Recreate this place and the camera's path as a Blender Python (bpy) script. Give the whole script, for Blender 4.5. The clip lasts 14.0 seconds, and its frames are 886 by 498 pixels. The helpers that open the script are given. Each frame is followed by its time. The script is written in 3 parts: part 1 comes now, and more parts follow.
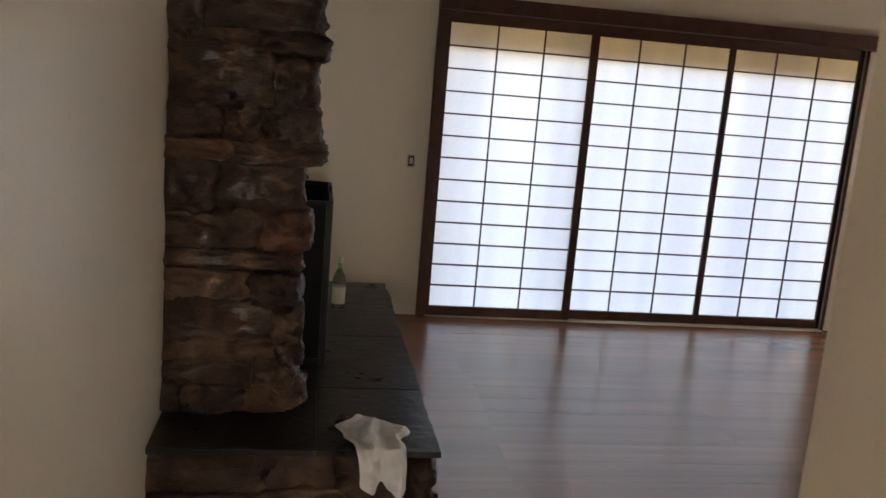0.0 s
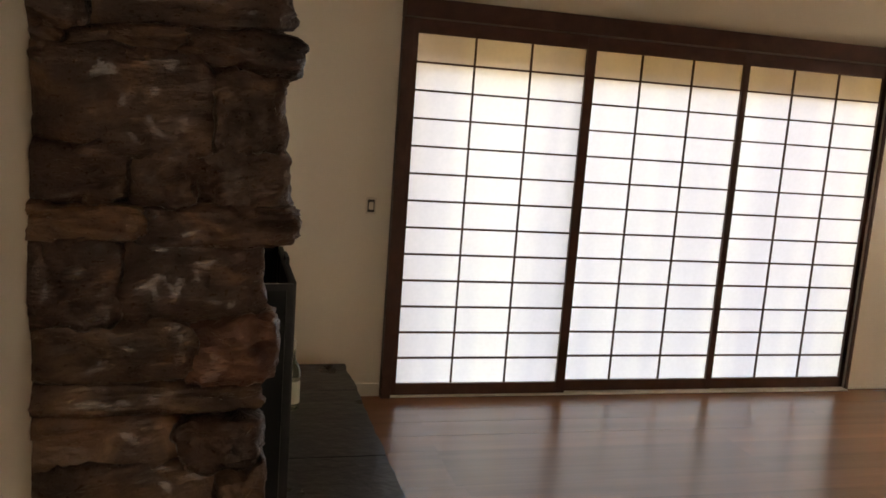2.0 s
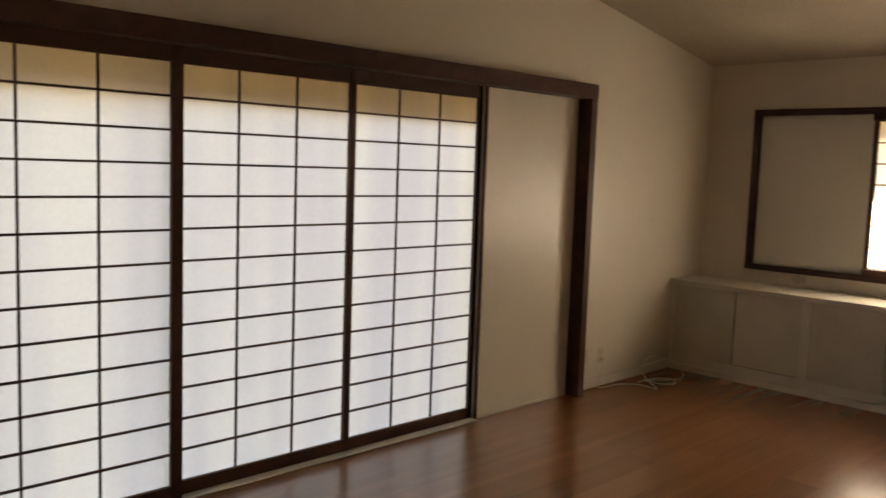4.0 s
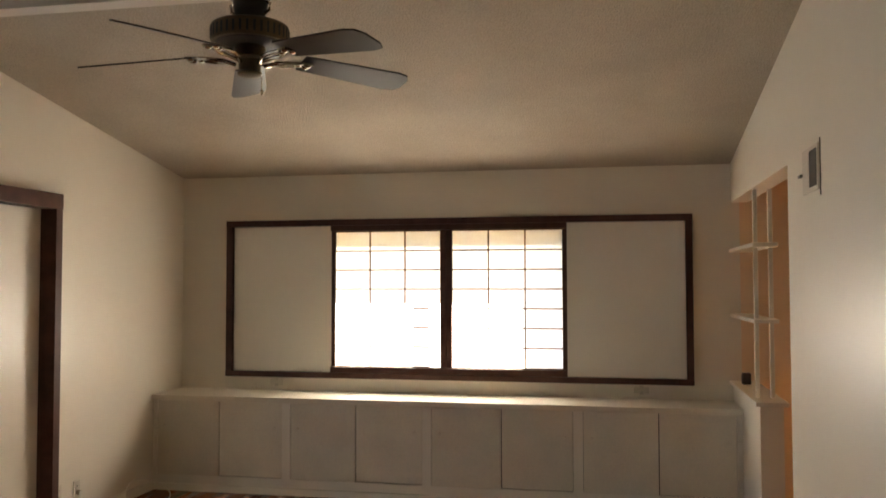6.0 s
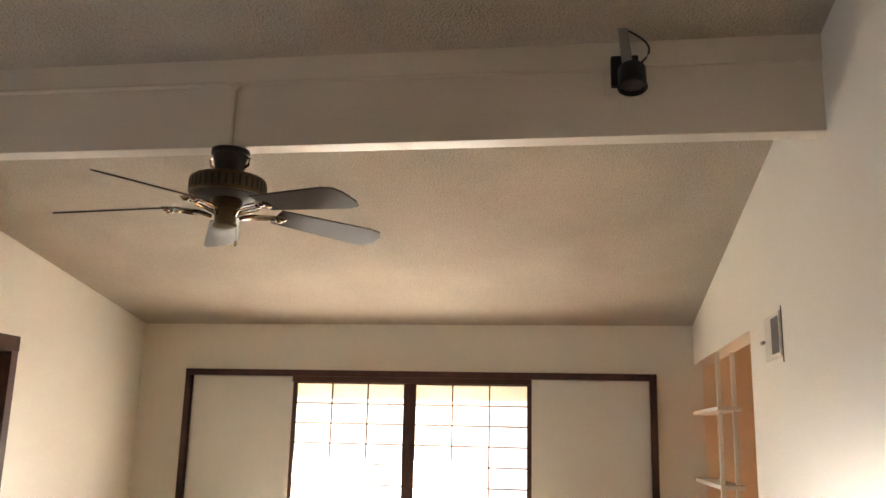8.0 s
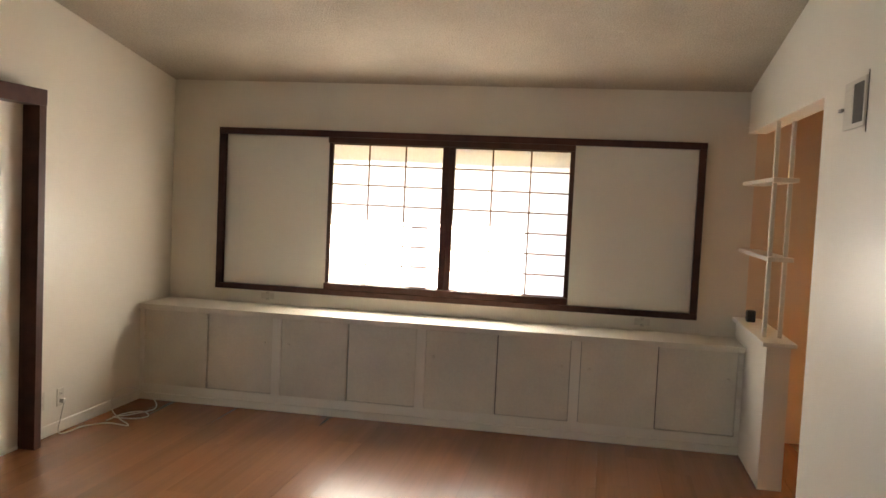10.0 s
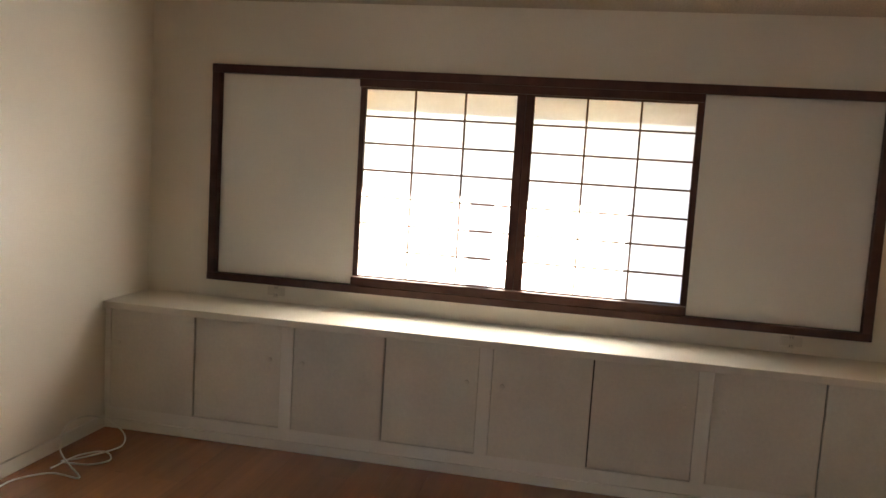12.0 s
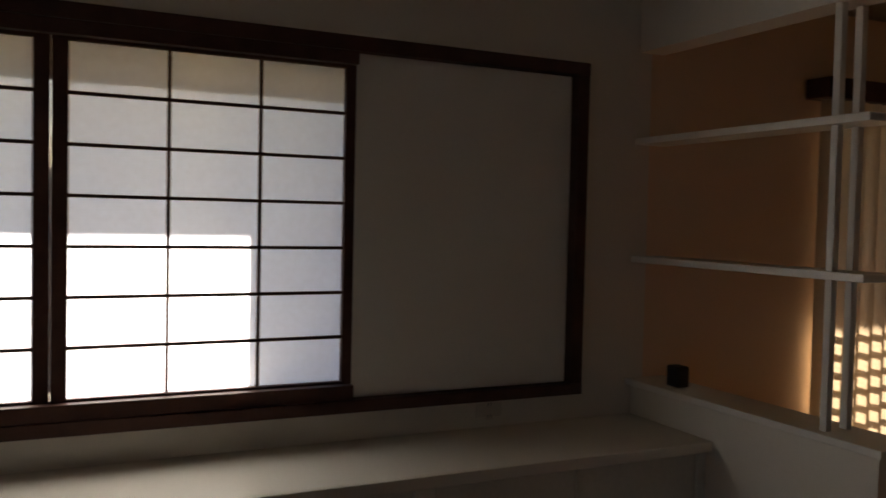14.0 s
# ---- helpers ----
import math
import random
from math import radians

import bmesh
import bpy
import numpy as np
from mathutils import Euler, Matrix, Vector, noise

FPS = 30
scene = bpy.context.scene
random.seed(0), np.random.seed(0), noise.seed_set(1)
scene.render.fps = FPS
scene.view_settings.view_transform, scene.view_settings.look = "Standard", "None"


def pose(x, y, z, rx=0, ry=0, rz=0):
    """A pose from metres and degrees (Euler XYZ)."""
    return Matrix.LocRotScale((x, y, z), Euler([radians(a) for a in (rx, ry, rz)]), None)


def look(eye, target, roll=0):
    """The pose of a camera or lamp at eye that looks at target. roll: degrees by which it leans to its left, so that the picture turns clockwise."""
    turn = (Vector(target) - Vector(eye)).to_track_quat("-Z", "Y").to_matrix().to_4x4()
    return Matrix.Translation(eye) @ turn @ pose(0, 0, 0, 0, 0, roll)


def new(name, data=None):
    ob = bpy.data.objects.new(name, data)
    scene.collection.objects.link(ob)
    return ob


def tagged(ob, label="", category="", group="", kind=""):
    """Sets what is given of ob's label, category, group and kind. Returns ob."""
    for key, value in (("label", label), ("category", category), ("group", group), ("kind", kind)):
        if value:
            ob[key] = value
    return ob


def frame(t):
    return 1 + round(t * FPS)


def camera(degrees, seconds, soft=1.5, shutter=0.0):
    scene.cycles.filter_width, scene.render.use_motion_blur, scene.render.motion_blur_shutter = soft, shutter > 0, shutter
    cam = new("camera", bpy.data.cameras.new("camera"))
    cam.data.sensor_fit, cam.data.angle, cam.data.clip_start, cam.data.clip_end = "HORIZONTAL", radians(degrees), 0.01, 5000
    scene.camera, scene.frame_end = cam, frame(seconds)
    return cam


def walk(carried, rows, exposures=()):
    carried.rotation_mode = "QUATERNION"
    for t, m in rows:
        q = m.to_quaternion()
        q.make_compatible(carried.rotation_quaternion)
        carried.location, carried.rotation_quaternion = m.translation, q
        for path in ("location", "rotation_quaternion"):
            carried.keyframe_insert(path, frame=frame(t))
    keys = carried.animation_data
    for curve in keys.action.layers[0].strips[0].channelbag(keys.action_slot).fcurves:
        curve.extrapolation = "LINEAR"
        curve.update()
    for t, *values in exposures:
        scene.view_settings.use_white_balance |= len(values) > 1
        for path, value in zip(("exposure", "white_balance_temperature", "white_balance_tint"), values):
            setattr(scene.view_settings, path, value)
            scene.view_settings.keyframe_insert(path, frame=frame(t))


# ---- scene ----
cam = camera(55.2, 14.0, 1.55, 0.2)
PATH = [
    (0, (-0.866, -5.693, 1.6), (-0.547, -3.756, 1.218), 4.8),
    (0.5, (-0.932, -5.39, 1.591), (-0.63, -3.447, 1.227), 4.8),
    (1, (-0.959, -5.084, 1.577), (-0.646, -3.142, 1.214), 4.6),
    (1.5, (-0.948, -4.777, 1.593), (-0.543, -2.849, 1.248), 4.4),
    (2, (-0.987, -4.503, 1.586), (-0.474, -2.595, 1.273), 4.2),
    (2.2, (-1.013, -4.392, 1.589), (-0.432, -2.501, 1.298), 4.1),
    (4.3, (-0.795, -3.51, 1.588), (0.776, -2.286, 1.404), 1.3),
    (4.5, (-0.785, -3.501, 1.592), (0.896, -2.433, 1.415), 0.8),
    (5, (-0.772, -3.492, 1.596), (1.097, -2.799, 1.427), -0.3),
    (5.5, (-0.769, -3.534, 1.599), (1.166, -3.045, 1.473), -0.4),
    (6, (-0.778, -3.523, 1.604), (1.183, -3.135, 1.684), -0.1),
    (6.5, (-0.767, -3.514, 1.635), (1.188, -3.178, 1.889), 0.2),
    (7, (-0.8, -3.493, 1.629), (1.142, -3.187, 1.996), 0.6),
    (7.5, (-0.78, -3.505, 1.642), (1.146, -3.205, 2.089), 1.0),
    (8, (-0.79, -3.498, 1.629), (1.139, -3.2, 2.06), 1.4),
    (8.5, (-0.791, -3.501, 1.626), (1.17, -3.207, 1.887), 1.5),
    (9, (-0.803, -3.483, 1.612), (1.175, -3.191, 1.682), 1.8),
    (9.2, (-0.796, -3.484, 1.612), (1.182, -3.186, 1.629), 1.9),
    (11.3, (0.409, -2.971, 1.691), (2.355, -2.572, 1.463), 3.2),
    (11.5, (0.605, -2.904, 1.69), (2.551, -2.51, 1.455), 3.2),
    (12, (1.082, -2.785, 1.676), (3.03, -2.392, 1.452), 3.5),
    (12.5, (1.535, -2.598, 1.62), (3.497, -2.263, 1.418), 3.6),
    (13, (2.046, -2.374, 1.546), (4.04, -2.388, 1.4), 3.3),
    (13.5, (2.524, -2.313, 1.545), (4.487, -2.674, 1.416), 2.6),
    (14, (3.02, -2.218, 1.516), (4.823, -3.082, 1.441), 1.3),
]

# ---- light ----
SUN_EL, SUN_AZ = 24.0, -28.0        # degrees; azimuth from east, negative to the south
EXPOSURES = [(0.0, 4.93, 7350, 14), (1.0, 5.08, 8200, 15), (2.2, 4.94, 9200, 17), (4.3, 4.42, 9600, 15), (5.0, 4.74, 9300, 13), (5.5, 5.1, 8600, 12), (6.0, 5.35, 7900, 11),
             (7.0, 5.52, 7600, 11), (7.5, 5.98, 7600, 11), (8.0, 6.2, 7500, 11), (8.5, 6.02, 7350, 10), (9.2, 5.76, 7350, 10), (11.3, 5.54, 7100, 10), (12.5, 4.92, 6850, 11),
             (13.0, 4.26, 6550, 11), (13.5, 3.5, 6550, 12), (14.0, 2.97, 6800, 13)]
walk(cam, [(t, look(eye, target, roll)) for t, eye, target, roll in PATH], EXPOSURES)

world = bpy.data.worlds.new("sky")
scene.world = world
world.use_nodes = True
wn = world.node_tree.nodes
sky = wn.new("ShaderNodeTexSky")
sky.sky_type = "NISHITA"
sky.sun_disc = False
sky.sun_elevation = radians(SUN_EL)
sky.sun_rotation = radians(90 - SUN_AZ)
wn["Background"].inputs["Strength"].default_value = 0.05
world.node_tree.links.new(sky.outputs[0], wn["Background"].inputs["Color"])

sun_data = bpy.data.lights.new("sun", "SUN")
sun_data.energy = 5.0
sun_data.angle = radians(0.6)
sun_data.color = (1.0, 0.87, 0.70)
sun = new("sun", sun_data)
ca, sa, ce, se = (f(radians(a)) for a in (SUN_AZ, SUN_EL) for f in (math.cos, math.sin))
sun.matrix_world = look((20 * ce * ca, 20 * ce * sa, 20 * se), (0, 0, 0))


# ---- materials ----
def material(name, color, rough=0.6, metal=0.0, var=0.06, scale=3.0, fine=60.0, bump=0.05, color2=None, coat=0.0,
             stretch=(1, 1, 1), rand=0.0, depth=0.01, rough_var=0.08, spec=0.5, grain=0.35):
    """A painted or raw surface: two scales of tone, uneven gloss, fine relief."""
    m = bpy.data.materials.new(name)
    m.use_nodes = True
    n, l = m.node_tree.nodes, m.node_tree.links
    b = n["Principled BSDF"]
    tc = n.new("ShaderNodeTexCoord")
    mp = n.new("ShaderNodeMapping")
    mp.inputs["Scale"].default_value = stretch
    if rand:      # every piece takes its grain from another place
        oi = n.new("ShaderNodeObjectInfo")
        off = n.new("ShaderNodeVectorMath")
        off.operation = "MULTIPLY_ADD"
        l.new(oi.outputs["Random"], off.inputs[0])
        off.inputs[1].default_value = (91, 47, 23)
        l.new(tc.outputs["Object"], off.inputs[2])
        l.new(off.outputs[0], mp.inputs["Vector"])
    else:
        l.new(tc.outputs["Object"], mp.inputs["Vector"])
    big = n.new("ShaderNodeTexNoise")
    big.inputs["Scale"].default_value = scale
    big.inputs["Detail"].default_value = 6
    sm = n.new("ShaderNodeTexNoise")
    sm.inputs["Scale"].default_value = fine
    sm.inputs["Detail"].default_value = 4
    l.new(mp.outputs[0], big.inputs["Vector"])
    l.new(mp.outputs[0], sm.inputs["Vector"])
    ramp = n.new("ShaderNodeValToRGB")
    c2 = color2 or tuple(max(0, c * (1 - 2.2 * var)) for c in color)
    ramp.color_ramp.elements[0].position, ramp.color_ramp.elements[1].position = 0.3, 0.7
    ramp.color_ramp.elements[0].color = (*c2, 1)
    ramp.color_ramp.elements[1].color = (*color, 1)
    add = n.new("ShaderNodeMath")
    add.operation = "MULTIPLY_ADD"
    l.new(sm.outputs[0], add.inputs[0])
    add.inputs[1].default_value = grain
    sub = n.new("ShaderNodeMath")
    sub.operation = "MULTIPLY_ADD"
    l.new(big.outputs[0], sub.inputs[0])
    sub.inputs[1].default_value, sub.inputs[2].default_value = 0.75, 0.125 - grain / 2
    l.new(sub.outputs[0], add.inputs[2])
    l.new(add.outputs[0], ramp.inputs[0])
    col = ramp.outputs[0]
    if rand:
        mr = n.new("ShaderNodeMapRange")
        mr.inputs[3].default_value, mr.inputs[4].default_value = 1 - rand, 1 + rand
        l.new(oi.outputs["Random"], mr.inputs[0])
        hs = n.new("ShaderNodeHueSaturation")
        l.new(mr.outputs[0], hs.inputs["Value"])
        l.new(col, hs.inputs["Color"])
        col = hs.outputs[0]
    l.new(col, b.inputs["Base Color"])
    rr = n.new("ShaderNodeMapRange")
    rr.inputs[3].default_value, rr.inputs[4].default_value = max(0.02, rough - rough_var), min(1, rough + rough_var)
    l.new(big.outputs[0], rr.inputs[0])
    l.new(rr.outputs[0], b.inputs["Roughness"])
    b.inputs["Metallic"].default_value = metal
    b.inputs["Coat Weight"].default_value = coat
    b.inputs["Specular IOR Level"].default_value = spec
    bp = n.new("ShaderNodeBump")
    bp.inputs["Strength"].default_value = bump
    bp.inputs["Distance"].default_value = depth
    l.new(sm.outputs[0], bp.inputs["Height"])
    l.new(bp.outputs[0], b.inputs["Normal"])
    return m


def paper_material(name, color, trans, shade_streak=0.0):
    """Backlit washi: part diffuse, part translucent, with faint fibres and soft upright streaks of painted shade."""
    m = bpy.data.materials.new(name)
    m.use_nodes = True
    n, l = m.node_tree.nodes, m.node_tree.links
    n.remove(n["Principled BSDF"])
    tc = n.new("ShaderNodeTexCoord")
    mp = n.new("ShaderNodeMapping")
    mp.inputs["Scale"].default_value = (2.2, 2.2, 0.10)
    geo = n.new("ShaderNodeNewGeometry")      # painted shade streaks run on from panel to panel
    l.new(geo.outputs["Position"], mp.inputs["Vector"])
    ns = n.new("ShaderNodeTexNoise")
    ns.inputs["Scale"].default_value = 1.3
    ns.inputs["Detail"].default_value = 2
    l.new(mp.outputs[0], ns.inputs["Vector"])
    fib = n.new("ShaderNodeTexNoise")
    fib.inputs["Scale"].default_value = 45
    fib.inputs["Detail"].default_value = 5
    l.new(tc.outputs["Object"], fib.inputs["Vector"])
    ramp = n.new("ShaderNodeValToRGB")
    ramp.color_ramp.elements[0].position, ramp.color_ramp.elements[1].position = 0.38, 0.62
    ramp.color_ramp.elements[0].color = (*[c * (1 - shade_streak) for c in color[:2]], color[2] * (1 - shade_streak * 0.6), 1)
    ramp.color_ramp.elements[1].color = (*color, 1)
    l.new(ns.outputs[0], ramp.inputs[0])
    mul = n.new("ShaderNodeMix")
    mul.data_type = "RGBA"
    mul.blend_type = "MULTIPLY"
    mul.inputs[0].default_value = 0.12
    l.new(ramp.outputs[0], mul.inputs[6])
    l.new(fib.outputs[0], mul.inputs[7])
    di, tr, mx = n.new("ShaderNodeBsdfDiffuse"), n.new("ShaderNodeBsdfTranslucent"), n.new("ShaderNodeMixShader")
    mx.inputs[0].default_value = trans
    l.new(mul.outputs[2], di.inputs[0])
    l.new(mul.outputs[2], tr.inputs[0])
    l.new(di.outputs[0], mx.inputs[1])
    l.new(tr.outputs[0], mx.inputs[2])
    l.new(mx.outputs[0], n["Material Output"].inputs[0])
    return m


def wood_floor_material():
    m = material("floor_wood", (0.315, 0.133, 0.057), 0.25, var=0.12, scale=1.6, fine=12, bump=0.010, depth=0.0005,
                 stretch=(0.16, 7.0, 1), rand=0.10, rough_var=0.008, spec=0.85, color2=(0.235, 0.097, 0.041))
    m.node_tree.nodes["Principled BSDF"].inputs["IOR"].default_value = 1.62      # lacquer
    return m


def stone_material():
    m = bpy.data.materials.new("ledge_stone")
    m.use_nodes = True
    n, l = m.node_tree.nodes, m.node_tree.links
    b = n["Principled BSDF"]
    tc = n.new("ShaderNodeTexCoord")
    oi = n.new("ShaderNodeObjectInfo")
    off = n.new("ShaderNodeVectorMath")
    off.operation = "MULTIPLY_ADD"
    l.new(oi.outputs["Random"], off.inputs[0])
    off.inputs[1].default_value = (37, 61, 83)
    geo = n.new("ShaderNodeNewGeometry")
    l.new(geo.outputs["Position"], off.inputs[2])
    mp = n.new("ShaderNodeMapping")
    mp.inputs["Scale"].default_value = (1.0, 1.0, 1.25)
    mp.inputs["Rotation"].default_value = (0.1, 0.18, 0)
    l.new(off.outputs[0], mp.inputs["Vector"])
    a = n.new("ShaderNodeTexNoise")
    a.inputs["Scale"].default_value = 8
    a.inputs["Detail"].default_value = 6
    a.inputs["Roughness"].default_value = 0.52
    a.inputs["Distortion"].default_value = 0.6
    l.new(mp.outputs[0], a.inputs["Vector"])
    f = n.new("ShaderNodeTexNoise")
    f.inputs["Scale"].default_value = 75
    f.inputs["Detail"].default_value = 8
    f.inputs["Roughness"].default_value = 0.58
    l.new(mp.outputs[0], f.inputs["Vector"])
    ramp = n.new("ShaderNodeValToRGB")
    e = ramp.color_ramp.elements
    e[0].position, e[0].color = 0.28, (0.0269, 0.0172, 0.0151, 1)
    e[1].position, e[1].color = 0.75, (0.1748, 0.1153, 0.0818, 1)
    x = e.new(0.45)
    x.color = (0.0595, 0.0379, 0.0305, 1)
    x = e.new(0.6)
    x.color = (0.093, 0.0602, 0.0454, 1)
    l.new(a.outputs[0], ramp.inputs[0])
    # each stone leans to its own hue: grey brown, ochre, rust
    tint = n.new("ShaderNodeValToRGB")
    e = tint.color_ramp.elements
    tint.color_ramp.interpolation = "CONSTANT"
    e[0].position, e[0].color = 0.0, (0.80, 0.70, 0.64, 1)
    e[1].position, e[1].color = 0.86, (1.35, 1.0, 0.88, 1)
    for p, c in ((0.3, (1.0, 0.92, 0.8)), (0.55, (0.66, 0.57, 0.53)), (0.72, (1.3, 1.12, 0.9)), (0.93, (1.5, 1.35, 1.15))):
        x = e.new(p)
        x.color = (*c, 1)
    l.new(oi.outputs["Random"], tint.inputs[0])
    mul = n.new("ShaderNodeMix")
    mul.data_type = "RGBA"
    mul.blend_type = "MULTIPLY"
    mul.inputs[0].default_value = 1
    l.new(ramp.outputs[0], mul.inputs[6])
    l.new(tint.outputs[0], mul.inputs[7])
    l.new(mul.outputs[2], b.inputs["Base Color"])
    rr = n.new("ShaderNodeMapRange")
    rr.inputs[1].default_value, rr.inputs[2].default_value = 0.35, 0.65
    rr.inputs[3].default_value, rr.inputs[4].default_value = 0.22, 0.75
    l.new(f.outputs[0], rr.inputs[0])
    l.new(rr.outputs[0], b.inputs["Roughness"])
    b.inputs["Coat Weight"].default_value = 0.10        # sealed
    b.inputs["Coat Roughness"].default_value = 0.10
    b.inputs["Specular IOR Level"].default_value = 0.20
    s = n.new("ShaderNodeMath")
    s.operation = "MULTIPLY_ADD"
    l.new(a.outputs[0], s.inputs[0])
    s.inputs[1].default_value = 0.9
    # chipped flakes along the bed
    fm = n.new("ShaderNodeMapping")
    fm.inputs["Scale"].default_value = (1.0, 1.0, 2.6)
    fm.inputs["Rotation"].default_value = (0.05, 0.3, 0.2)
    l.new(mp.outputs[0], fm.inputs["Vector"])
    chip = n.new("ShaderNodeTexVoronoi")
    chip.distance = "CHEBYCHEV"
    chip.inputs["Scale"].default_value = 15
    chip.inputs["Detail"].default_value = 2
    l.new(fm.outputs[0], chip.inputs["Vector"])
    s2 = n.new("ShaderNodeMath")
    s2.operation = "MULTIPLY_ADD"
    l.new(chip.outputs["Distance"], s2.inputs[0])
    s2.inputs[1].default_value = 0.45
    fs = n.new("ShaderNodeMath")
    fs.operation = "MULTIPLY"
    l.new(f.outputs[0], fs.inputs[0])
    fs.inputs[1].default_value = 0.30
    l.new(fs.outputs[0], s2.inputs[2])
    l.new(s2.outputs[0], s.inputs[2])
    bp = n.new("ShaderNodeBump")
    bp.inputs["Strength"].default_value = 1.0
    bp.inputs["Distance"].default_value = 0.012
    l.new(s.outputs[0], bp.inputs["Height"])
    l.new(bp.outputs[0], b.inputs["Normal"])
    return m


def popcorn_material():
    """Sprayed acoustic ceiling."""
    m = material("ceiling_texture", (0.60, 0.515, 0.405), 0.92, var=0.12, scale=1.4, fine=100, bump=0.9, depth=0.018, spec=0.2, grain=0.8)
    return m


def glass_material(name, color, rough=0.02, clear=1.0):
    m = bpy.data.materials.new(name)
    m.use_nodes = True
    b = m.node_tree.nodes["Principled BSDF"]
    b.inputs["Base Color"].default_value = (*color, 1)
    b.inputs["Roughness"].default_value = rough
    b.inputs["Transmission Weight"].default_value = clear
    b.inputs["IOR"].default_value = 1.45
    return m


M_WALL = material("wall_paint", (0.80, 0.74, 0.63), 0.36, var=0.04, scale=1.1, fine=110, bump=0.06, depth=0.003)
M_PEACH = material("peach_paint", (0.86, 0.65, 0.45), 0.5, var=0.04, scale=1.1, fine=100, bump=0.06, depth=0.003)
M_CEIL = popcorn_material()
M_BEAM = material("beam_paint", (0.74, 0.66, 0.56), 0.45, var=0.04, scale=2, fine=50, bump=0.05, stretch=(3, 0.4, 3))
M_WHITE = material("white_paint", (0.80, 0.76, 0.67), 0.4, var=0.04, scale=2.2, fine=70, bump=0.05, depth=0.003)
M_COUNTER = material("counter_paint", (0.74, 0.69, 0.58), 0.35, var=0.04, scale=2.0, fine=80, bump=0.04, depth=0.003)
M_DOOR = material("cabinet_paint", (0.76, 0.71, 0.60), 0.42, var=0.08, scale=2.6, fine=60, bump=0.05, depth=0.003, rand=0.03)
M_BOARD = material("board_paint", (0.77, 0.74, 0.66), 0.5, var=0.03, scale=1.5, fine=80, bump=0.04, depth=0.003)
M_DARK = material("dark_stained_wood", (0.095, 0.042, 0.031), 0.5, spec=0.25, var=0.15, scale=3, fine=40, bump=0.08, depth=0.003,
                  stretch=(4, 4, 4), color2=(0.056, 0.023, 0.016))
M_PAPER_N = paper_material("shoji_paper", (0.848, 0.787, 0.750), 0.555, 0.20)
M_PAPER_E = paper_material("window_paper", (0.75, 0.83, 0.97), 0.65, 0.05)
M_CURTAIN = paper_material("hall_light_curtain", (0.80, 0.86, 0.95), 0.50, 0.05)
# Two tints for unseen strips that warm the light in the paper's top row
M_WARM_STRIP_E = paper_material("pale_band_tint", (0.90, 0.81, 0.65), 0.72, 0.05)
M_WARM_STRIP = paper_material("warm_band_tint", (0.86, 0.69, 0.40), 0.6, 0.05)
M_FLOOR = wood_floor_material()
M_RAW = material("raw_wood_edge", (0.05, 0.024, 0.013), 0.95, var=0.1, spec=0.0)
M_STONE = stone_material()
M_MORTAR = material("mortar", (0.045, 0.036, 0.028), 0.9, var=0.15, scale=9, fine=90, bump=0.6, depth=0.01)
M_SLATE = material("black_slate", (0.017, 0.0167, 0.0178), 0.32, spec=0.34, var=0.2, scale=6, fine=26, bump=0.5, depth=0.006,
                   color2=(0.009, 0.0088, 0.0094), rand=0.08, rough_var=0.14)
M_BLACK = material("black_metal", (0.016, 0.0155, 0.016), 0.45, spec=0.3, metal=0.1, var=0.1, fine=90, bump=0.05, depth=0.002)
M_MESH = material("black_mesh", (0.018, 0.0175, 0.018), 0.7, spec=0.15, metal=0.2, var=0.1, fine=400, bump=0.5, depth=0.002)
M_PLASTIC = material("black_plastic", (0.016, 0.016, 0.017), 0.5, var=0.05)
M_BRONZE = material("aged_bronze", (0.17, 0.12, 0.068), 0.42, metal=0.8, var=0.2, scale=14, fine=80, bump=0.05)
M_CANOPY = material("canopy_enamel", (0.034, 0.022, 0.015), 0.4, spec=0.4, var=0.1, scale=12)
M_CHROME = material("worn_brass", (0.42, 0.36, 0.28), 0.16, metal=1.0, var=0.1)
M_BLADE = material("fan_blade_wood", (0.040, 0.024, 0.018), 0.30, spec=0.26, var=0.15, scale=4, fine=40, bump=0.05, depth=0.002,
                   stretch=(0.5, 6, 6), color2=(0.024, 0.014, 0.010))
M_CLOTH = material("white_cotton", (0.86, 0.87, 0.90), 0.9, var=0.05, scale=9, fine=240, bump=0.4, depth=0.003)
M_CABLE = material("white_cable", (0.72, 0.68, 0.60), 0.5, var=0.03)
M_PLATE = material("ivory_plate", (0.66, 0.60, 0.50), 0.4, var=0.03)
M_SLOT = material("dark_slot", (0.02, 0.018, 0.016), 0.6, var=0.05)
M_BULB = material("bulb_glass", (0.10, 0.095, 0.09), 0.15, var=0.05, bump=0.0)
M_GREY = material("grey_enamel", (0.30, 0.27, 0.24), 0.45, var=0.08)
# Dark brown that paints shade into cabinet gaps and the open vent; flange too
M_SHADE_BROWN = material("shade_brown", (0.045, 0.032, 0.024), 0.7, var=0.15, scale=12)
M_BLIND = paper_material("blind_vinyl", (0.54, 0.44, 0.31), 0.21, 0.05)
M_CONCRETE = material("garden_paving", (0.055, 0.058, 0.057), 0.85, var=0.1, scale=1.2, fine=40, bump=0.3)
M_STUCCO = material("stucco", (0.55, 0.50, 0.42), 0.9, var=0.06, scale=1.5, fine=60, bump=0.4)
M_EAVE = material("eave_wood", (0.34, 0.21, 0.11), 0.6, var=0.1, stretch=(0.5, 6, 6))
M_GLASS = glass_material("bottle_glass", (0.42, 0.50, 0.38), 0.05, 0.85)
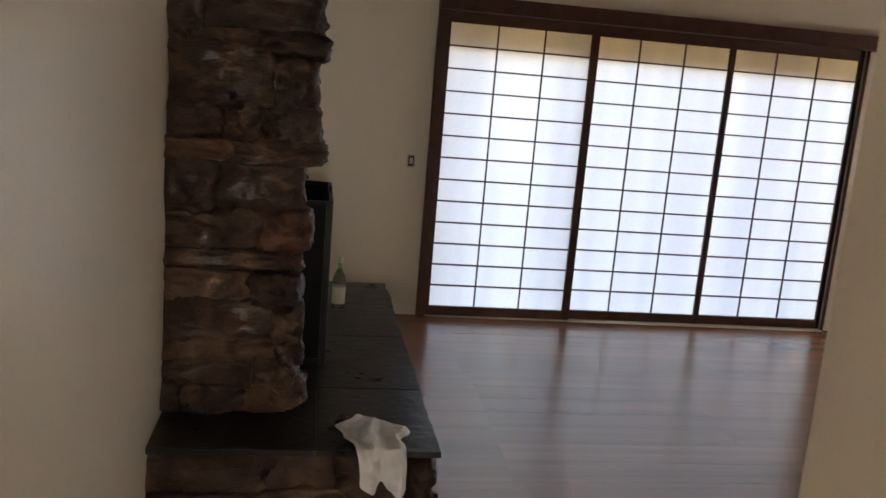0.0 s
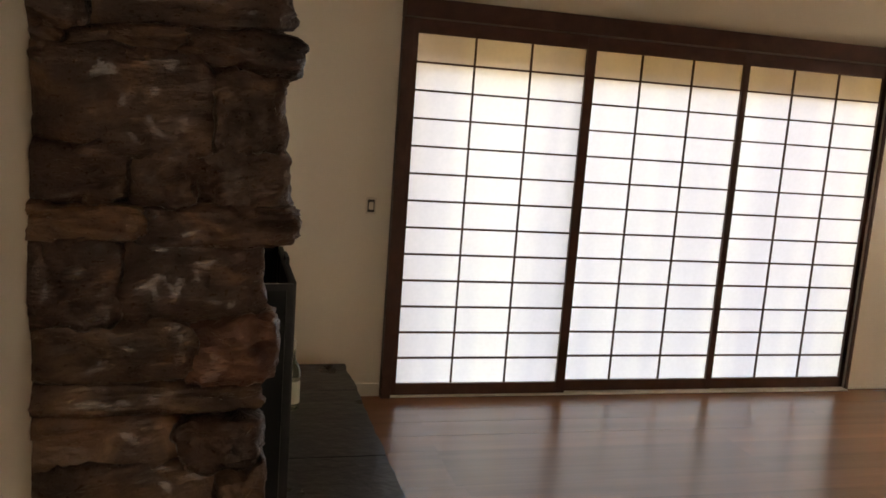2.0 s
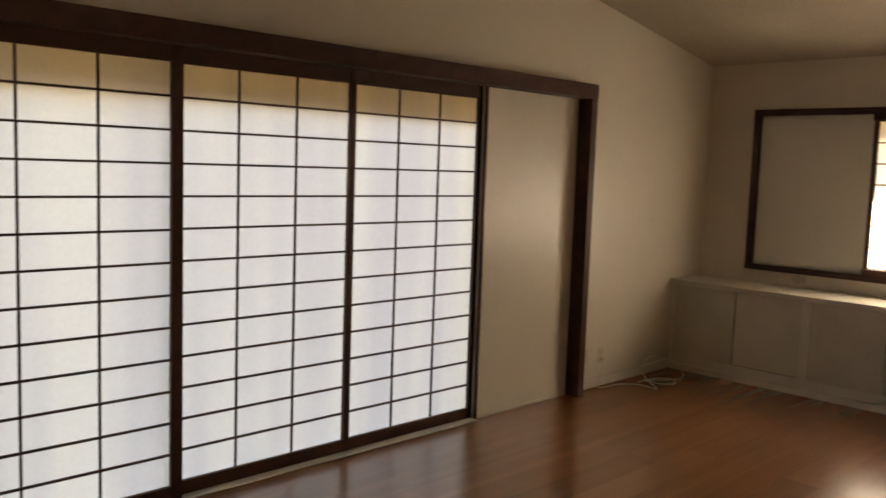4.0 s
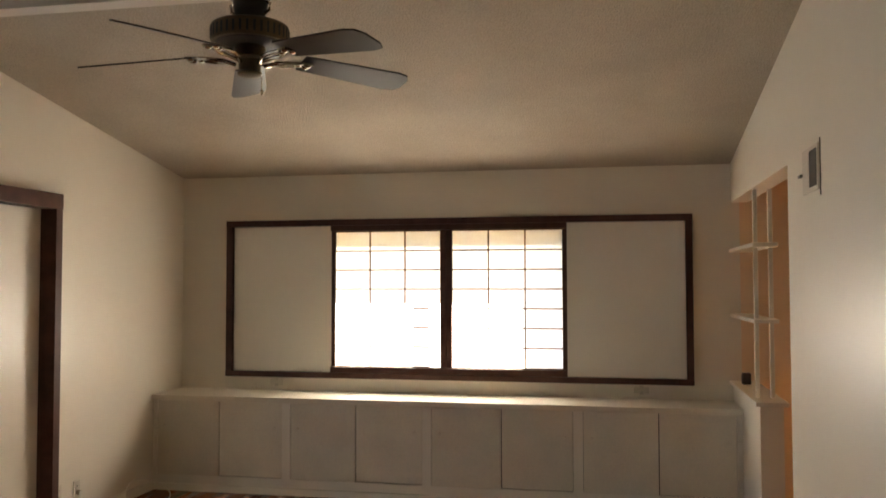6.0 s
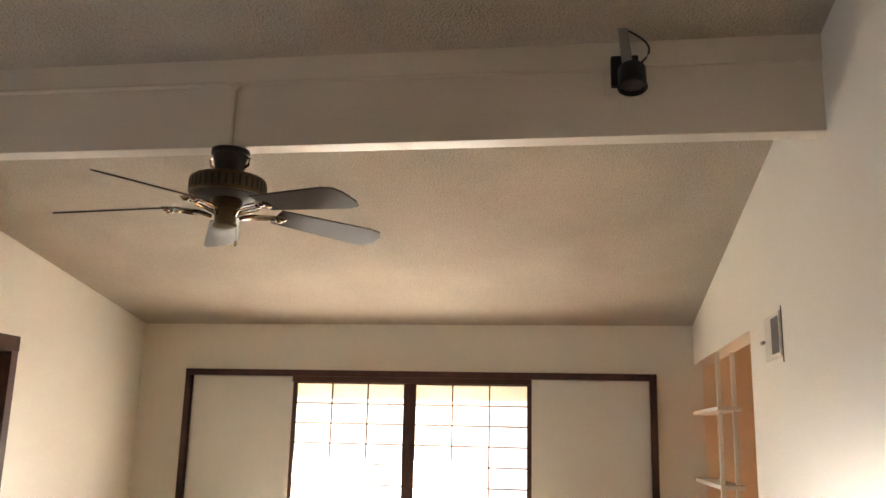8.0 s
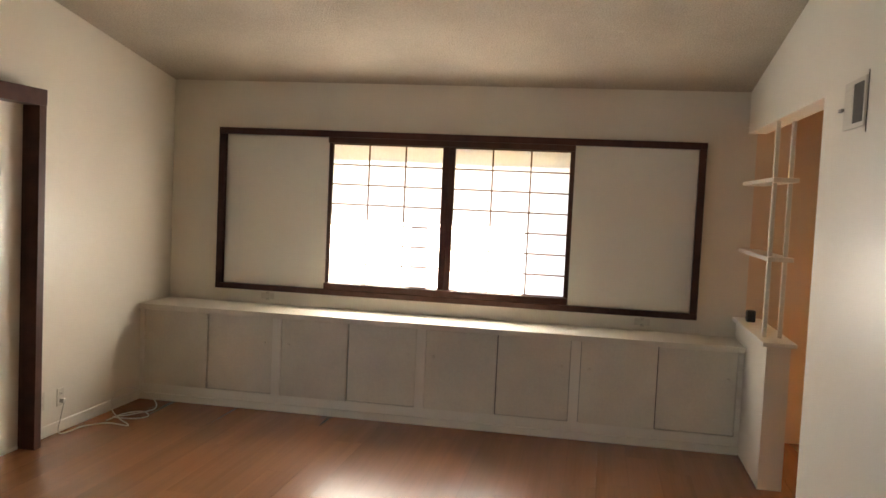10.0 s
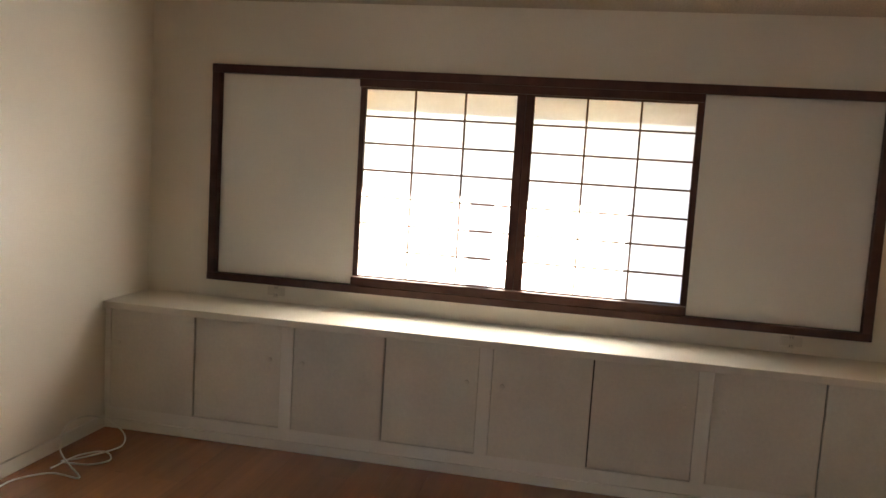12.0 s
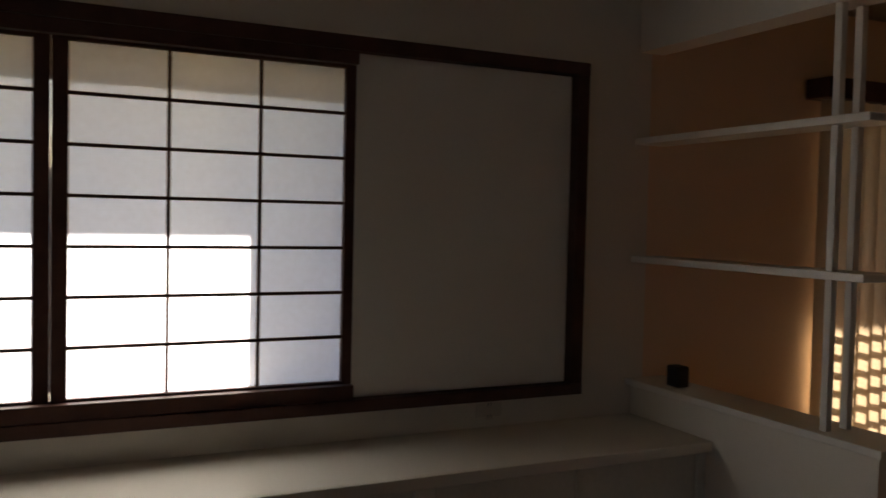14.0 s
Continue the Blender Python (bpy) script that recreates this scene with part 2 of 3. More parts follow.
M_LABEL = material("bottle_label", (0.62, 0.62, 0.50), 0.6, var=0.05, scale=20)
M_CAP = material("bottle_cap", (0.45, 0.43, 0.38), 0.35, metal=0.6, var=0.05)


# ---- mesh helpers ----
def box(bm, x0, x1, y0, y1, z0, z1):
    v = [bm.verts.new((x, y, z)) for x in (x0, x1) for y in (y0, y1) for z in (z0, z1)]
    for f in ((0, 1, 3, 2), (4, 6, 7, 5), (0, 4, 5, 1), (2, 3, 7, 6), (0, 2, 6, 4), (1, 5, 7, 3)):
        bm.faces.new([v[i] for i in f])


def bx(x0, x1, y0, y1, z0, z1, bev=0.0, seg=2):
    bm = bmesh.new()
    box(bm, x0, x1, y0, y1, z0, z1)
    if bev:
        bmesh.ops.bevel(bm, geom=bm.edges[:], offset=bev, segments=seg, affect="EDGES", profile=0.5)
    return bm


def prism(bm, pts, axis, a0, a1):
    """A polygon in the plane across the axis ('x' or 'y'), drawn out from a0 to a1."""
    def p(u, w, a):
        return (a, u, w) if axis == "x" else (u, a, w)
    lo = [bm.verts.new(p(u, w, a0)) for u, w in pts]
    hi = [bm.verts.new(p(u, w, a1)) for u, w in pts]
    k = len(pts)
    bm.faces.new(lo)
    bm.faces.new(hi[::-1])
    for i in range(k):
        bm.faces.new((lo[i], hi[i], hi[(i + 1) % k], lo[(i + 1) % k]))


def lathe(bm, profile, n=32, c=(0, 0, 0)):
    """A profile of (radius, height) turned about the upright axis through c."""
    rings = []
    for r, z in profile:
        rings.append([bm.verts.new((c[0] + r * math.cos(2 * math.pi * i / n), c[1] + r * math.sin(2 * math.pi * i / n), c[2] + z)) for i in range(n)])
    for a, b in zip(rings, rings[1:]):
        for i in range(n):
            bm.faces.new((a[i], a[(i + 1) % n], b[(i + 1) % n], b[i]))
    bm.faces.new(rings[0][::-1])
    bm.faces.new(rings[-1])


def tube(bm, pts, r, n=8):
    """A round bar along points."""
    pts = [Vector(p) for p in pts]
    rings = []
    for i, p in enumerate(pts):
        d = (pts[min(i + 1, len(pts) - 1)] - pts[max(i - 1, 0)]).normalized()
        u = d.orthogonal().normalized() if abs(d.z) > 0.9 else d.cross(Vector((0, 0, 1))).normalized()
        w = d.cross(u).normalized()
        rings.append([bm.verts.new(p + r * (math.cos(2 * math.pi * k / n) * u + math.sin(2 * math.pi * k / n) * w)) for k in range(n)])
    for a, b in zip(rings, rings[1:]):
        for k in range(n):
            bm.faces.new((a[k], a[(k + 1) % n], b[(k + 1) % n], b[k]))
    bm.faces.new(rings[0][::-1])
    bm.faces.new(rings[-1])


def mesh_of(name, bm, mat, smooth=False):
    bmesh.ops.recalc_face_normals(bm, faces=bm.faces[:])
    me = bpy.data.meshes.new(name)
    bm.to_mesh(me)
    bm.free()
    me.materials.append(mat)
    if smooth:
        for p in me.polygons:
            p.use_smooth = True
        me.set_sharp_from_angle(angle=radians(40))
    return me


def part(name, bm, mat, parent=None, label="", smooth=False):
    ob = new(name, mesh_of(name, bm, mat, smooth))
    ob.parent = parent
    if label:
        ob["label"] = label
    return ob


def again(ob, loc, parent=None, scale=(1, 1, 1), rot=(0, 0, 0)):
    """Another object on the same mesh."""
    o = new(ob.name.split(".")[0], ob.data)
    o.parent = parent or ob.parent
    o.location, o.scale, o.rotation_euler = loc, scale, rot
    return o


def thing(name, label, category, loc=(0, 0, 0), group=""):
    e = new(name)
    e.location = loc
    e.empty_display_size = 0.1
    return tagged(e, label, category, group)


def setting(name, bm, mat, label, category, smooth=False):
    return tagged(part(name, bm, mat, smooth=smooth), label, category, "", "structure")


# ---- the shell ----
XE, YS, XW = 5.78, -4.40, -1.37      # east, south and west faces of the room
TH = 0.15


def ceil_z(x):
    return 2.485 + 0.168 * (XE - x)


def wall_along_x(y0, y1, x0, x1, holes=()):
    """An upright wall between y0 and y1 whose head follows the ceiling; holes as x0, x1, z0, z1."""
    bm = bmesh.new()
    x = x0
    for h0, h1, hz0, hz1 in sorted(holes):
        if h0 > x:
            prism(bm, [(x, 0), (h0, 0), (h0, ceil_z(h0) + 0.04), (x, ceil_z(x) + 0.04)], "y", y0, y1)
        if hz0 > 0:
            prism(bm, [(h0, 0), (h1, 0), (h1, hz0), (h0, hz0)], "y", y0, y1)
        prism(bm, [(h0, hz1), (h1, hz1), (h1, ceil_z(h1) + 0.04), (h0, ceil_z(h0) + 0.04)], "y", y0, y1)
        x = h1
    if x < x1:
        prism(bm, [(x, 0), (x1, 0), (x1, ceil_z(x1) + 0.04), (x, ceil_z(x) + 0.04)], "y", y0, y1)
    bmesh.ops.remove_doubles(bm, verts=bm.verts[:], dist=1e-5)
    return bm


def wall_along_y(x0, x1, y0, y1, z1, holes=()):
    bm = bmesh.new()
    y = y0
    for h0, h1, hz0, hz1 in sorted(holes):
        box(bm, x0, x1, y, h0, 0, z1)
        if hz0 > 0:
            box(bm, x0, x1, h0, h1, 0, hz0)
        box(bm, x0, x1, h0, h1, hz1, z1)
        y = h1
    box(bm, x0, x1, y, y1, 0, z1)
    return bm


setting("wall_north", wall_along_x(0, TH, XW - TH, XE + TH, [(-0.03, 3.008, 0.0, 2.085)]), M_WALL,
        "cream painted wall with a wide shoji opening", "wall")
setting("wall_east", wall_along_y(XE, XE + TH, YS - 0.06, 0, 2.51, [(-3.168, -1.334, 0.938, 2.022)]), M_WALL,
        "cream painted wall around the shoji window", "wall")
setting("wall_south", wall_along_x(YS - 0.12, YS, 0.03, XE, [(3.72, XE, 0.0, 2.195)]), M_WALL,
        "cream satin painted wall with a wide opening", "wall")
setting("wall_west", wall_along_y(XW - TH, XW, -8.0, 0, 3.75), M_WALL, "cream painted wall beside the stone fireplace", "wall")
setting("wall_hall", wall_along_y(0.03, 0.15, -8.0, YS - 0.12, 3.6), M_WALL, "cream painted hallway wall", "wall")
setting("wall_hall_end", wall_along_x(-8.0 - TH, -8.0, XW - TH, XE + TH, [(-1.18, -0.28, 0.0, 2.05)]), M_WALL, "plain cream end wall", "wall")
setting("wall_side_room", wall_along_y(XE, XE + TH, -8.0, YS - 0.06, 2.51, [(-7.55, -5.47, 0.0, 2.12)]), M_PEACH,
        "peach painted wall of the side room beside the blinds", "wall")
setting("wall_side_room_back", bx(0.154, XE - 0.004, -7.995, -7.97, 0, 2.6), M_PEACH, "peach painted back wall", "wall")

bm = bmesh.new()
prism(bm, [(-1.6, ceil_z(-1.6)), (XE + TH, ceil_z(XE + TH)), (XE + TH, ceil_z(XE + TH) + 0.15), (-1.6, ceil_z(-1.6) + 0.15)], "y", -8.2, 0.2)
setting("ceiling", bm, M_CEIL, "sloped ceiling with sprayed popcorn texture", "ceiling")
setting("subfloor", bx(-1.6, XE + TH, -8.2, 0.2, -0.12, -0.012), M_MORTAR, "dark subfloor under the planks", "floor")

# outside, all unseen: ground, eaves and a wing wall added to shade the window
setting("ground", bx(-400, 400, -400, 400, -0.6, -0.16), M_CONCRETE, "grey paved ground outside", "ground")
bm = bmesh.new()
prism(bm, [(XE + TH, 2.46), (XE + 1.925, 2.40), (XE + 1.925, 2.54), (XE + TH, 2.62)], "y", -9.0, 1.2)
setting("roof_eave", bm, M_EAVE, "brown wooden roof eave above the window", "roof")
# Extra depth of eave, unseen, added to keep sun off the upper blinds
bm = bmesh.new()
prism(bm, [(XE + 1.926, 2.40), (XE + 2.55, 2.37), (XE + 2.55, 2.51), (XE + 1.926, 2.54)], "y", -9.0, -4.6)
setting("roof_eave", bm, M_EAVE, "unseen deeper wooden eave added to cut the sun on the side room", "roof")
setting("shade_wing_wall", bx(XE + TH, XE + 0.865, -3.42, -3.30, -0.16, 2.40), M_STUCCO, "unseen stucco wing wall added to shade the south of the window", "wall")

# Unseen wall added to dim the window paper by hiding the low sky
setting("sky_block_wall", bx(XE + 6.0, XE + 6.2, -24, 18, -0.16, 1.9, 0.01), M_STUCCO, "plain stucco wall, unseen, added to block low sky from the window", "wall")
# Unseen post, added to throw an upright shadow across the sunlit paper
setting("shadow_post", bx(6.25, 6.34, -2.36, -2.27, -0.16, 2.42, 0.004), M_EAVE, "unseen brown wooden post under the eave, added to shade a strip of window", "post")

# the beam
bm = bx(2.22, 2.31, YS - 0.02, 0.02, 2.72, 3.12, 0.004)
beam = setting("ceiling_beam", bm, M_BEAM, "cream painted wooden beam across the sloped ceiling", "beam")
part("beam_trim", bx(2.205, 2.219, YS - 0.01, 0.01, 2.985, 3.10, 0.003), M_BEAM, beam)

# baseboards
for a in ((4.024, 5.33, -0.014, -0.001), (-0.33, -0.09, -0.014, -0.001), (3.030, 3.952, -0.010, -0.001)):
    setting("baseboard", bx(*a, 0.001, 0.075 if a[0] != 3.030 else 0.02, 0.003), M_WHITE, "cream painted wooden baseboard", "baseboard")
setting("baseboard", bx(0.04, 3.71, YS + 0.001, YS + 0.014, 0.001, 0.075, 0.003), M_WHITE, "cream painted wooden baseboard", "baseboard")
setting("baseboard", bx(XW + 0.001, XW + 0.014, -7.98, -2.93, 0.001, 0.075, 0.003), M_WHITE, "cream painted wooden baseboard", "baseboard")


# ---- shoji ----
def shoji_panel(name, label, width, height, cols, rows, g, rail_b, rail_t, stile_l, stile_r, thick, paper, category, group):
    """A sliding panel in its own axes: x along, z up, the room at -y. g: the muntin's width."""
    p = thing(name, label, category, group=group)
    W, H = width, height
    part("stile", bx(-stile_l, 0, -thick / 2, thick / 2, -rail_b, H + rail_t, 0.002), M_DARK, p)
    part("stile", bx(W, W + stile_r, -thick / 2, thick / 2, -rail_b, H + rail_t, 0.002), M_DARK, p)
    part("rail", bx(0, W, -thick / 2 + 0.001, thick / 2 - 0.001, -rail_b, 0, 0.002), M_DARK, p)
    part("rail", bx(0, W, -thick / 2 + 0.001, thick / 2 - 0.001, H, H + rail_t, 0.002), M_DARK, p)
    h0 = v0 = None
    for i in range(1, rows):
        z = H * i / rows
        if h0 is None:
            h0 = part("muntin", bx(0, W, -0.009, 0.003, -g / 2, g / 2), M_DARK, p)
            h0.location = (0, 0, z)
        else:
            again(h0, (0, 0, z))
    for i in range(1, cols):
        x = W * i / cols
        if v0 is None:
            v0 = part("muntin", bx(-g / 2, g / 2, -0.007, 0.0025, 0, H), M_DARK, p)
            v0.location = (x, 0, 0)
        else:
            again(v0, (x, 0, 0))
    bm = bmesh.new()
    bm.faces.new([bm.verts.new(c) for c in ((-0.002, 0.005, -0.002), (W + 0.002, 0.005, -0.002), (W + 0.002, 0.005, H + 0.002), (-0.002, 0.005, H + 0.002))])
    part("paper", bm, paper, p, "backlit white rice paper")
    return p


SH = "sliding shoji door with white paper and dark wooden grid"
for x0, x1, y, sl, sr in ((0.0, 0.965, -0.012, 0.034, 0.056), (0.998, 1.984, 0.022, 0.030, 0.041), (2.027, 2.975, 0.028, 0.001, 0.031)):
    s = shoji_panel("shoji_door", SH, x1 - x0, 1.925, 3, 13, 0.0105, 0.066, 0.090, sl, sr, 0.03, M_PAPER_N, "shoji door", "shoji doors")
    s.location = (x0, y, 0.076)

SW = "sliding shoji window panel with glowing white paper"
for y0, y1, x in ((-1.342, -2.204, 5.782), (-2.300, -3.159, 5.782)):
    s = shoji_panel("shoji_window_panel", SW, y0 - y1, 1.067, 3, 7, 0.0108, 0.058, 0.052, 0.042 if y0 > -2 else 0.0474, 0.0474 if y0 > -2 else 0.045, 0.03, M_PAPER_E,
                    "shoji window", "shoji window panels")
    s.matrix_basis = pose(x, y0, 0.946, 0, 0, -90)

# frame of the door
door_frame = tagged(new("door_frame"), "dark stained wooden frame around the shoji doors", "door frame", "", "structure")
part("header", bx(-0.09, 4.022, -0.118, -0.001, 2.074, 2.170, 0.004), M_DARK, door_frame)
part("jamb", bx(-0.088, -0.034, -0.06, 0.05, 0.001, 2.074, 0.003), M_DARK, door_frame)
part("jamb", bx(3.957, 4.02, -0.115, -0.001, 0.001, 2.074, 0.003), M_DARK, door_frame)
part("jamb", bx(3.009, 3.026, -0.02, -0.001, 0.001, 2.074, 0.002), M_DARK, door_frame)
part("sill", bx(-0.033, 3.007, -0.045, 0.10, 0.001, 0.009, 0.002), M_WHITE, door_frame, "pale metal floor track")
# Added strip, unseen: it colours the light through the doors' top row
valance = tagged(part("valance", bx(-0.02, 2.998, 0.086, 0.088, 1.855, 2.05), M_WARM_STRIP), "unseen yellow strip added behind the door paper to warm its top row", "valance", "", "structure")

# glazed hall door with a curtain, unseen behind the walk's start, added for light
hall_light_door = tagged(new("light_door_1"), "unseen glazed hall door with a white curtain, added to let light in", "door", "", "structure")
for a in ((-1.18, -1.08, 0.0, 2.05), (-0.38, -0.28, 0.0, 2.05), (-1.08, -0.38, 0.0, 0.22), (-1.08, -0.38, 1.95, 2.05)):
    part("door_frame", bx(a[0], a[1], -8.10, -8.06, a[2], a[3], 0.003), M_WHITE, hall_light_door)
bm = bmesh.new()
bm.faces.new([bm.verts.new(c) for c in ((-1.08, -8.07, 0.22), (-0.38, -8.07, 0.22), (-0.38, -8.07, 1.95), (-1.08, -8.07, 1.95))])
part("curtain", bm, M_CURTAIN, hall_light_door)

# frame of the window
window_frame = tagged(new("window_1"), "dark stained wooden window frame with blank side boards", "window", "", "structure")
part("window_frame", bx(5.718, 5.779, -4.12, -0.417, 2.066, 2.115, 0.003), M_DARK, window_frame)
part("window_frame", bx(5.718, 5.779, -4.12, -0.417, 0.845, 0.888, 0.003), M_DARK, window_frame)
part("window_frame", bx(5.719, 5.778, -0.467, -0.418, 0.888, 2.066, 0.003), M_DARK, window_frame)
part("window_frame", bx(5.719, 5.778, -4.119, -4.070, 0.888, 2.066, 0.003), M_DARK, window_frame)
part("inner_rail", bx(5.726, 5.763, -3.190, -1.313, 0.889, 0.938, 0.002), M_DARK, window_frame)
part("inner_rail", bx(5.726, 5.763, -3.190, -1.313, 2.022, 2.065, 0.002), M_DARK, window_frame)
part("side_board", bx(5.7655, 5.775, -1.311, -0.467, 0.888, 2.066, 0.004), M_BOARD, window_frame, "blank cream board")
part("side_board", bx(5.7655, 5.775, -4.070, -3.193, 0.888, 2.066, 0.004), M_BOARD, window_frame, "blank cream board")
# Same added strip for the window, to warm its top row
part("valance", bx(5.835, 5.837, -3.166, -1.336, 1.90, 2.020), M_WARM_STRIP_E, window_frame)


# ---- fireplace ----
def stone_mesh(seed):
    """One rough quarried stone, about one unit across, split along its bed."""
    bm = bmesh.new()
    bmesh.ops.create_cube(bm, size=1.0)
    bmesh.ops.subdivide_edges(bm, edges=bm.edges[:], cuts=12, use_grid_fill=True)
    o = Vector((seed * 13.7, seed * 5.1, seed * 9.3))
    rnd = random.Random(seed)
    e = rnd.uniform(4.5, 9.0)
    tilt = rnd.uniform(-0.22, 0.22)
    for v in bm.verts:
        c = v.co.copy()
        r = (abs(2 * c.x) ** e + abs(2 * c.y) ** e + abs(2 * c.z) ** e) ** (1 / e)
        c = c / max(r, 1e-4) * max(abs(2 * c.x), abs(2 * c.y), abs(2 * c.z)) if r else c
        q = Vector((c.x * 4.0, c.y * 2.2, c.z * 2.3)) + o
        d = noise.noise_vector(q) * 0.13 + noise.noise_vector(q * 2.6) * 0.07 + noise.noise_vector(q * 5.0) * 0.034 + noise.noise_vector(q * 9.0) * 0.016
        c += Vector((d.x * 0.6, d.y, d.z * 0.8))
        c.y -= 0.16 * math.floor(3 * (noise.noise(Vector((q.x * 0.5, q.y * 0.5, q.z * 0.9))) + 0.5)) / 3     # split ledges
        c.z += tilt * c.x
        v.co = c
    me = mesh_of("stone", bm, M_STONE, True)
    me.set_sharp_from_angle(angle=radians(80))
    return me


STONES = [stone_mesh(s) for s in range(1, 19)]
rs = random.Random(7)
fireplace = thing("fireplace", "dark brown stacked ledge stone fireplace chimney, rough and sealed", "fireplace", (-0.95, -1.6, 0.31))


def lay_stones(parent, org, u, out, length, z0, z1, hmin, hmax, lmin, lmax, deep, hole=None):
    """Courses of stones on a face: org, the unit way along it and the unit way out of it."""
    z = z0
    base = Vector(parent.location)
    ang = math.atan2(u[1], u[0])
    while z < z1 - 0.02:
        h = rs.uniform(hmin, hmax)
        a = rs.uniform(-0.12, 0.0)
        stop = length + rs.uniform(-0.035, 0.035) + (0.008 if z > 1.35 and u[0] else 0.0)
        while a < stop - 0.05:
            w = rs.uniform(lmin, lmax)
            w = stop - a if stop - a - w < 0.10 else w
            hh = h * rs.uniform(0.9, 1.25)
            if w > 0.06 and not (hole and hole[0] < a + w / 2 < hole[1] and z + h / 2 < hole[2]):
                o = new("stone", rs.choice(STONES))
                o.parent = parent
                pr = rs.uniform(-0.028, 0.014) + (0.054 if z > 1.3 and u[1] else 0.0)      # upper stones stand proud
                m = a + w / 2
                o.location = Vector((org[0] + u[0] * m + out[0] * pr, org[1] + u[1] * m + out[1] * pr, z + h / 2)) - base
                o.scale = (w * 1.10, deep * rs.uniform(0.9, 1.2), hh * 1.12)
                o.rotation_euler = (rs.uniform(-0.06, 0.06), rs.uniform(-0.07, 0.07), ang + rs.uniform(-0.08, 0.08))
            a += w
        z += h


hearth = thing("hearth", "raised black slate hearth on a dark stone base", "hearth", (-0.87, -1.65, 0.0))


# ---- cabinets ----
counter = thing("countertop", "long cream painted countertop under the shoji window", "countertop", (5.54, -2.2, 0.699))
part("slab", bx(5.318 - 5.54, XE - 0.002 - 5.54, YS + 0.003 + 2.2, -0.003 + 2.2, 0, 0.038, 0.002), M_COUNTER, counter)
part("front_edge", bx(5.300 - 5.54, 5.3175 - 5.54, YS + 0.003 + 2.2, -0.003 + 2.2, -0.001, 0.039, 0.004), M_COUNTER, counter)


def cabinet(y0, y1):
    c = thing("cabinet", "low cream painted cabinet with two flush doors", "cabinet", (5.345, (y0 + y1) / 2, 0), "low cabinets under the window")
    ym = (y0 + y1) / 2

    def L(x0, x1, a, b, z0, z1, bev=0.002):
        return bx(x0 - 5.345, x1 - 5.345, a - ym, b - ym, z0, z1, bev)
    # Body is coloured dark so that the gaps around the doors look shaded
    part("body", L(5.366, XE - 0.004, y1 + 0.001, y0 - 0.001, 0.02, 0.698), M_SHADE_BROWN, c, "cabinet body coloured dark for the shade in the door gaps")
    lw = 0.034
    part("stile", L(5.332, 5.365, y0 - lw, y0, 0.122, 0.698, 0), M_WHITE, c)
    part("stile", L(5.332, 5.365, y1, y1 + lw, 0.122, 0.698, 0), M_WHITE, c)
    part("bottom_rail", L(5.340, 5.365, y1, y0, 0.055, 0.1215, 0), M_WHITE, c)
    part("plinth", L(5.331, 5.365, y1, y0, 0.001, 0.053, 0), M_WHITE, c)
    mid = ym
    for a, b, knob, front, foot in ((y0 - lw - 0.003, mid + 0.003, y0 - lw - 0.06, 5.336, 0.1225), (mid - 0.004, y1 + lw + 0.003, y1 + lw + 0.06, 5.342, 0.128)):
        d = part("door", L(front, 5.364, b, a, foot, 0.692, 0.003), M_DOOR, c)
        bm = bmesh.new()
        lathe(bm, [(0.006, 0), (0.006, 0.008), (0.012, 0.012), (0.013, 0.017), (0.009, 0.021)], 14)
        bmesh.ops.rotate(bm, verts=bm.verts[:], matrix=Matrix.Rotation(radians(-90), 3, "Y"))
        bmesh.ops.translate(bm, verts=bm.verts[:], vec=(front - 5.345, knob - ym, 0.505))
        part("knob", bm, M_DOOR, d, smooth=True)
    return c


for y0, y1 in ((-0.004, -1.100), (-1.100, -2.190), (-2.190, -3.285), (-3.285, YS + 0.004)):
    cabinet(y0, y1)


# ---- pass-through and shelves ----
half_wall = setting("half_wall", bx(4.645, XE - 0.001, YS - 0.135, YS + 0.0, 0.0, 0.855), M_WALL, "low cream half wall beside the doorway", "half wall")
setting("half_wall_cap", bx(4.620, XE - 0.001, YS - 0.165, YS + 0.028, 0.856, 0.882, 0.004), M_WHITE, "cream painted wooden ledge on the half wall", "ledge")
shelf_unit = thing("shelf_unit", "slender cream painted open shelves over the half wall", "shelf", (5.3, YS - 0.06, 0.882))


def S(x0, x1, y0, y1, z0, z1, bev=0.003):
    return bx(x0 - 5.3, x1 - 5.3, y0 - YS + 0.06, y1 - YS + 0.06, z0 - 0.882, z1 - 0.882, bev)


for z in (1.352, 1.824):
    part("shelf", S(4.707, XE - 0.002, YS - 0.130, YS + 0.018, z, z + 0.026), M_WHITE, shelf_unit)
for ya, yb in ((YS - 0.032, YS - 0.006), (YS - 0.122, YS - 0.096)):
    for z0, z1 in ((0.882, 1.352), (1.378, 1.824), (1.850, 2.194)):
        part("post", S(4.835, 4.861, ya, yb, z0, z1), M_WHITE, shelf_unit)

speaker = thing("small_box", "small black plastic box on the ledge", "box", (5.567, YS - 0.06, 0.882))
part("case", bx(-0.034, 0.034, -0.028, 0.028, 0, 0.080, 0.006), M_PLASTIC, speaker)
part("front_plate", bx(-0.024, 0.024, 0.0281, 0.031, 0.012, 0.068, 0.001), M_BLACK, speaker)

# vertical blinds of the side room
blinds = thing("vertical_blinds", "cream vertical blinds lit by the sun, nearly closed", "blinds", (5.70, -6.5, 2.17))
part("headrail", bx(-0.05, 0.079, -1.10, 1.17, -0.09, 0.0, 0.004), M_DARK, blinds, "dark brown headrail")
sl0 = None
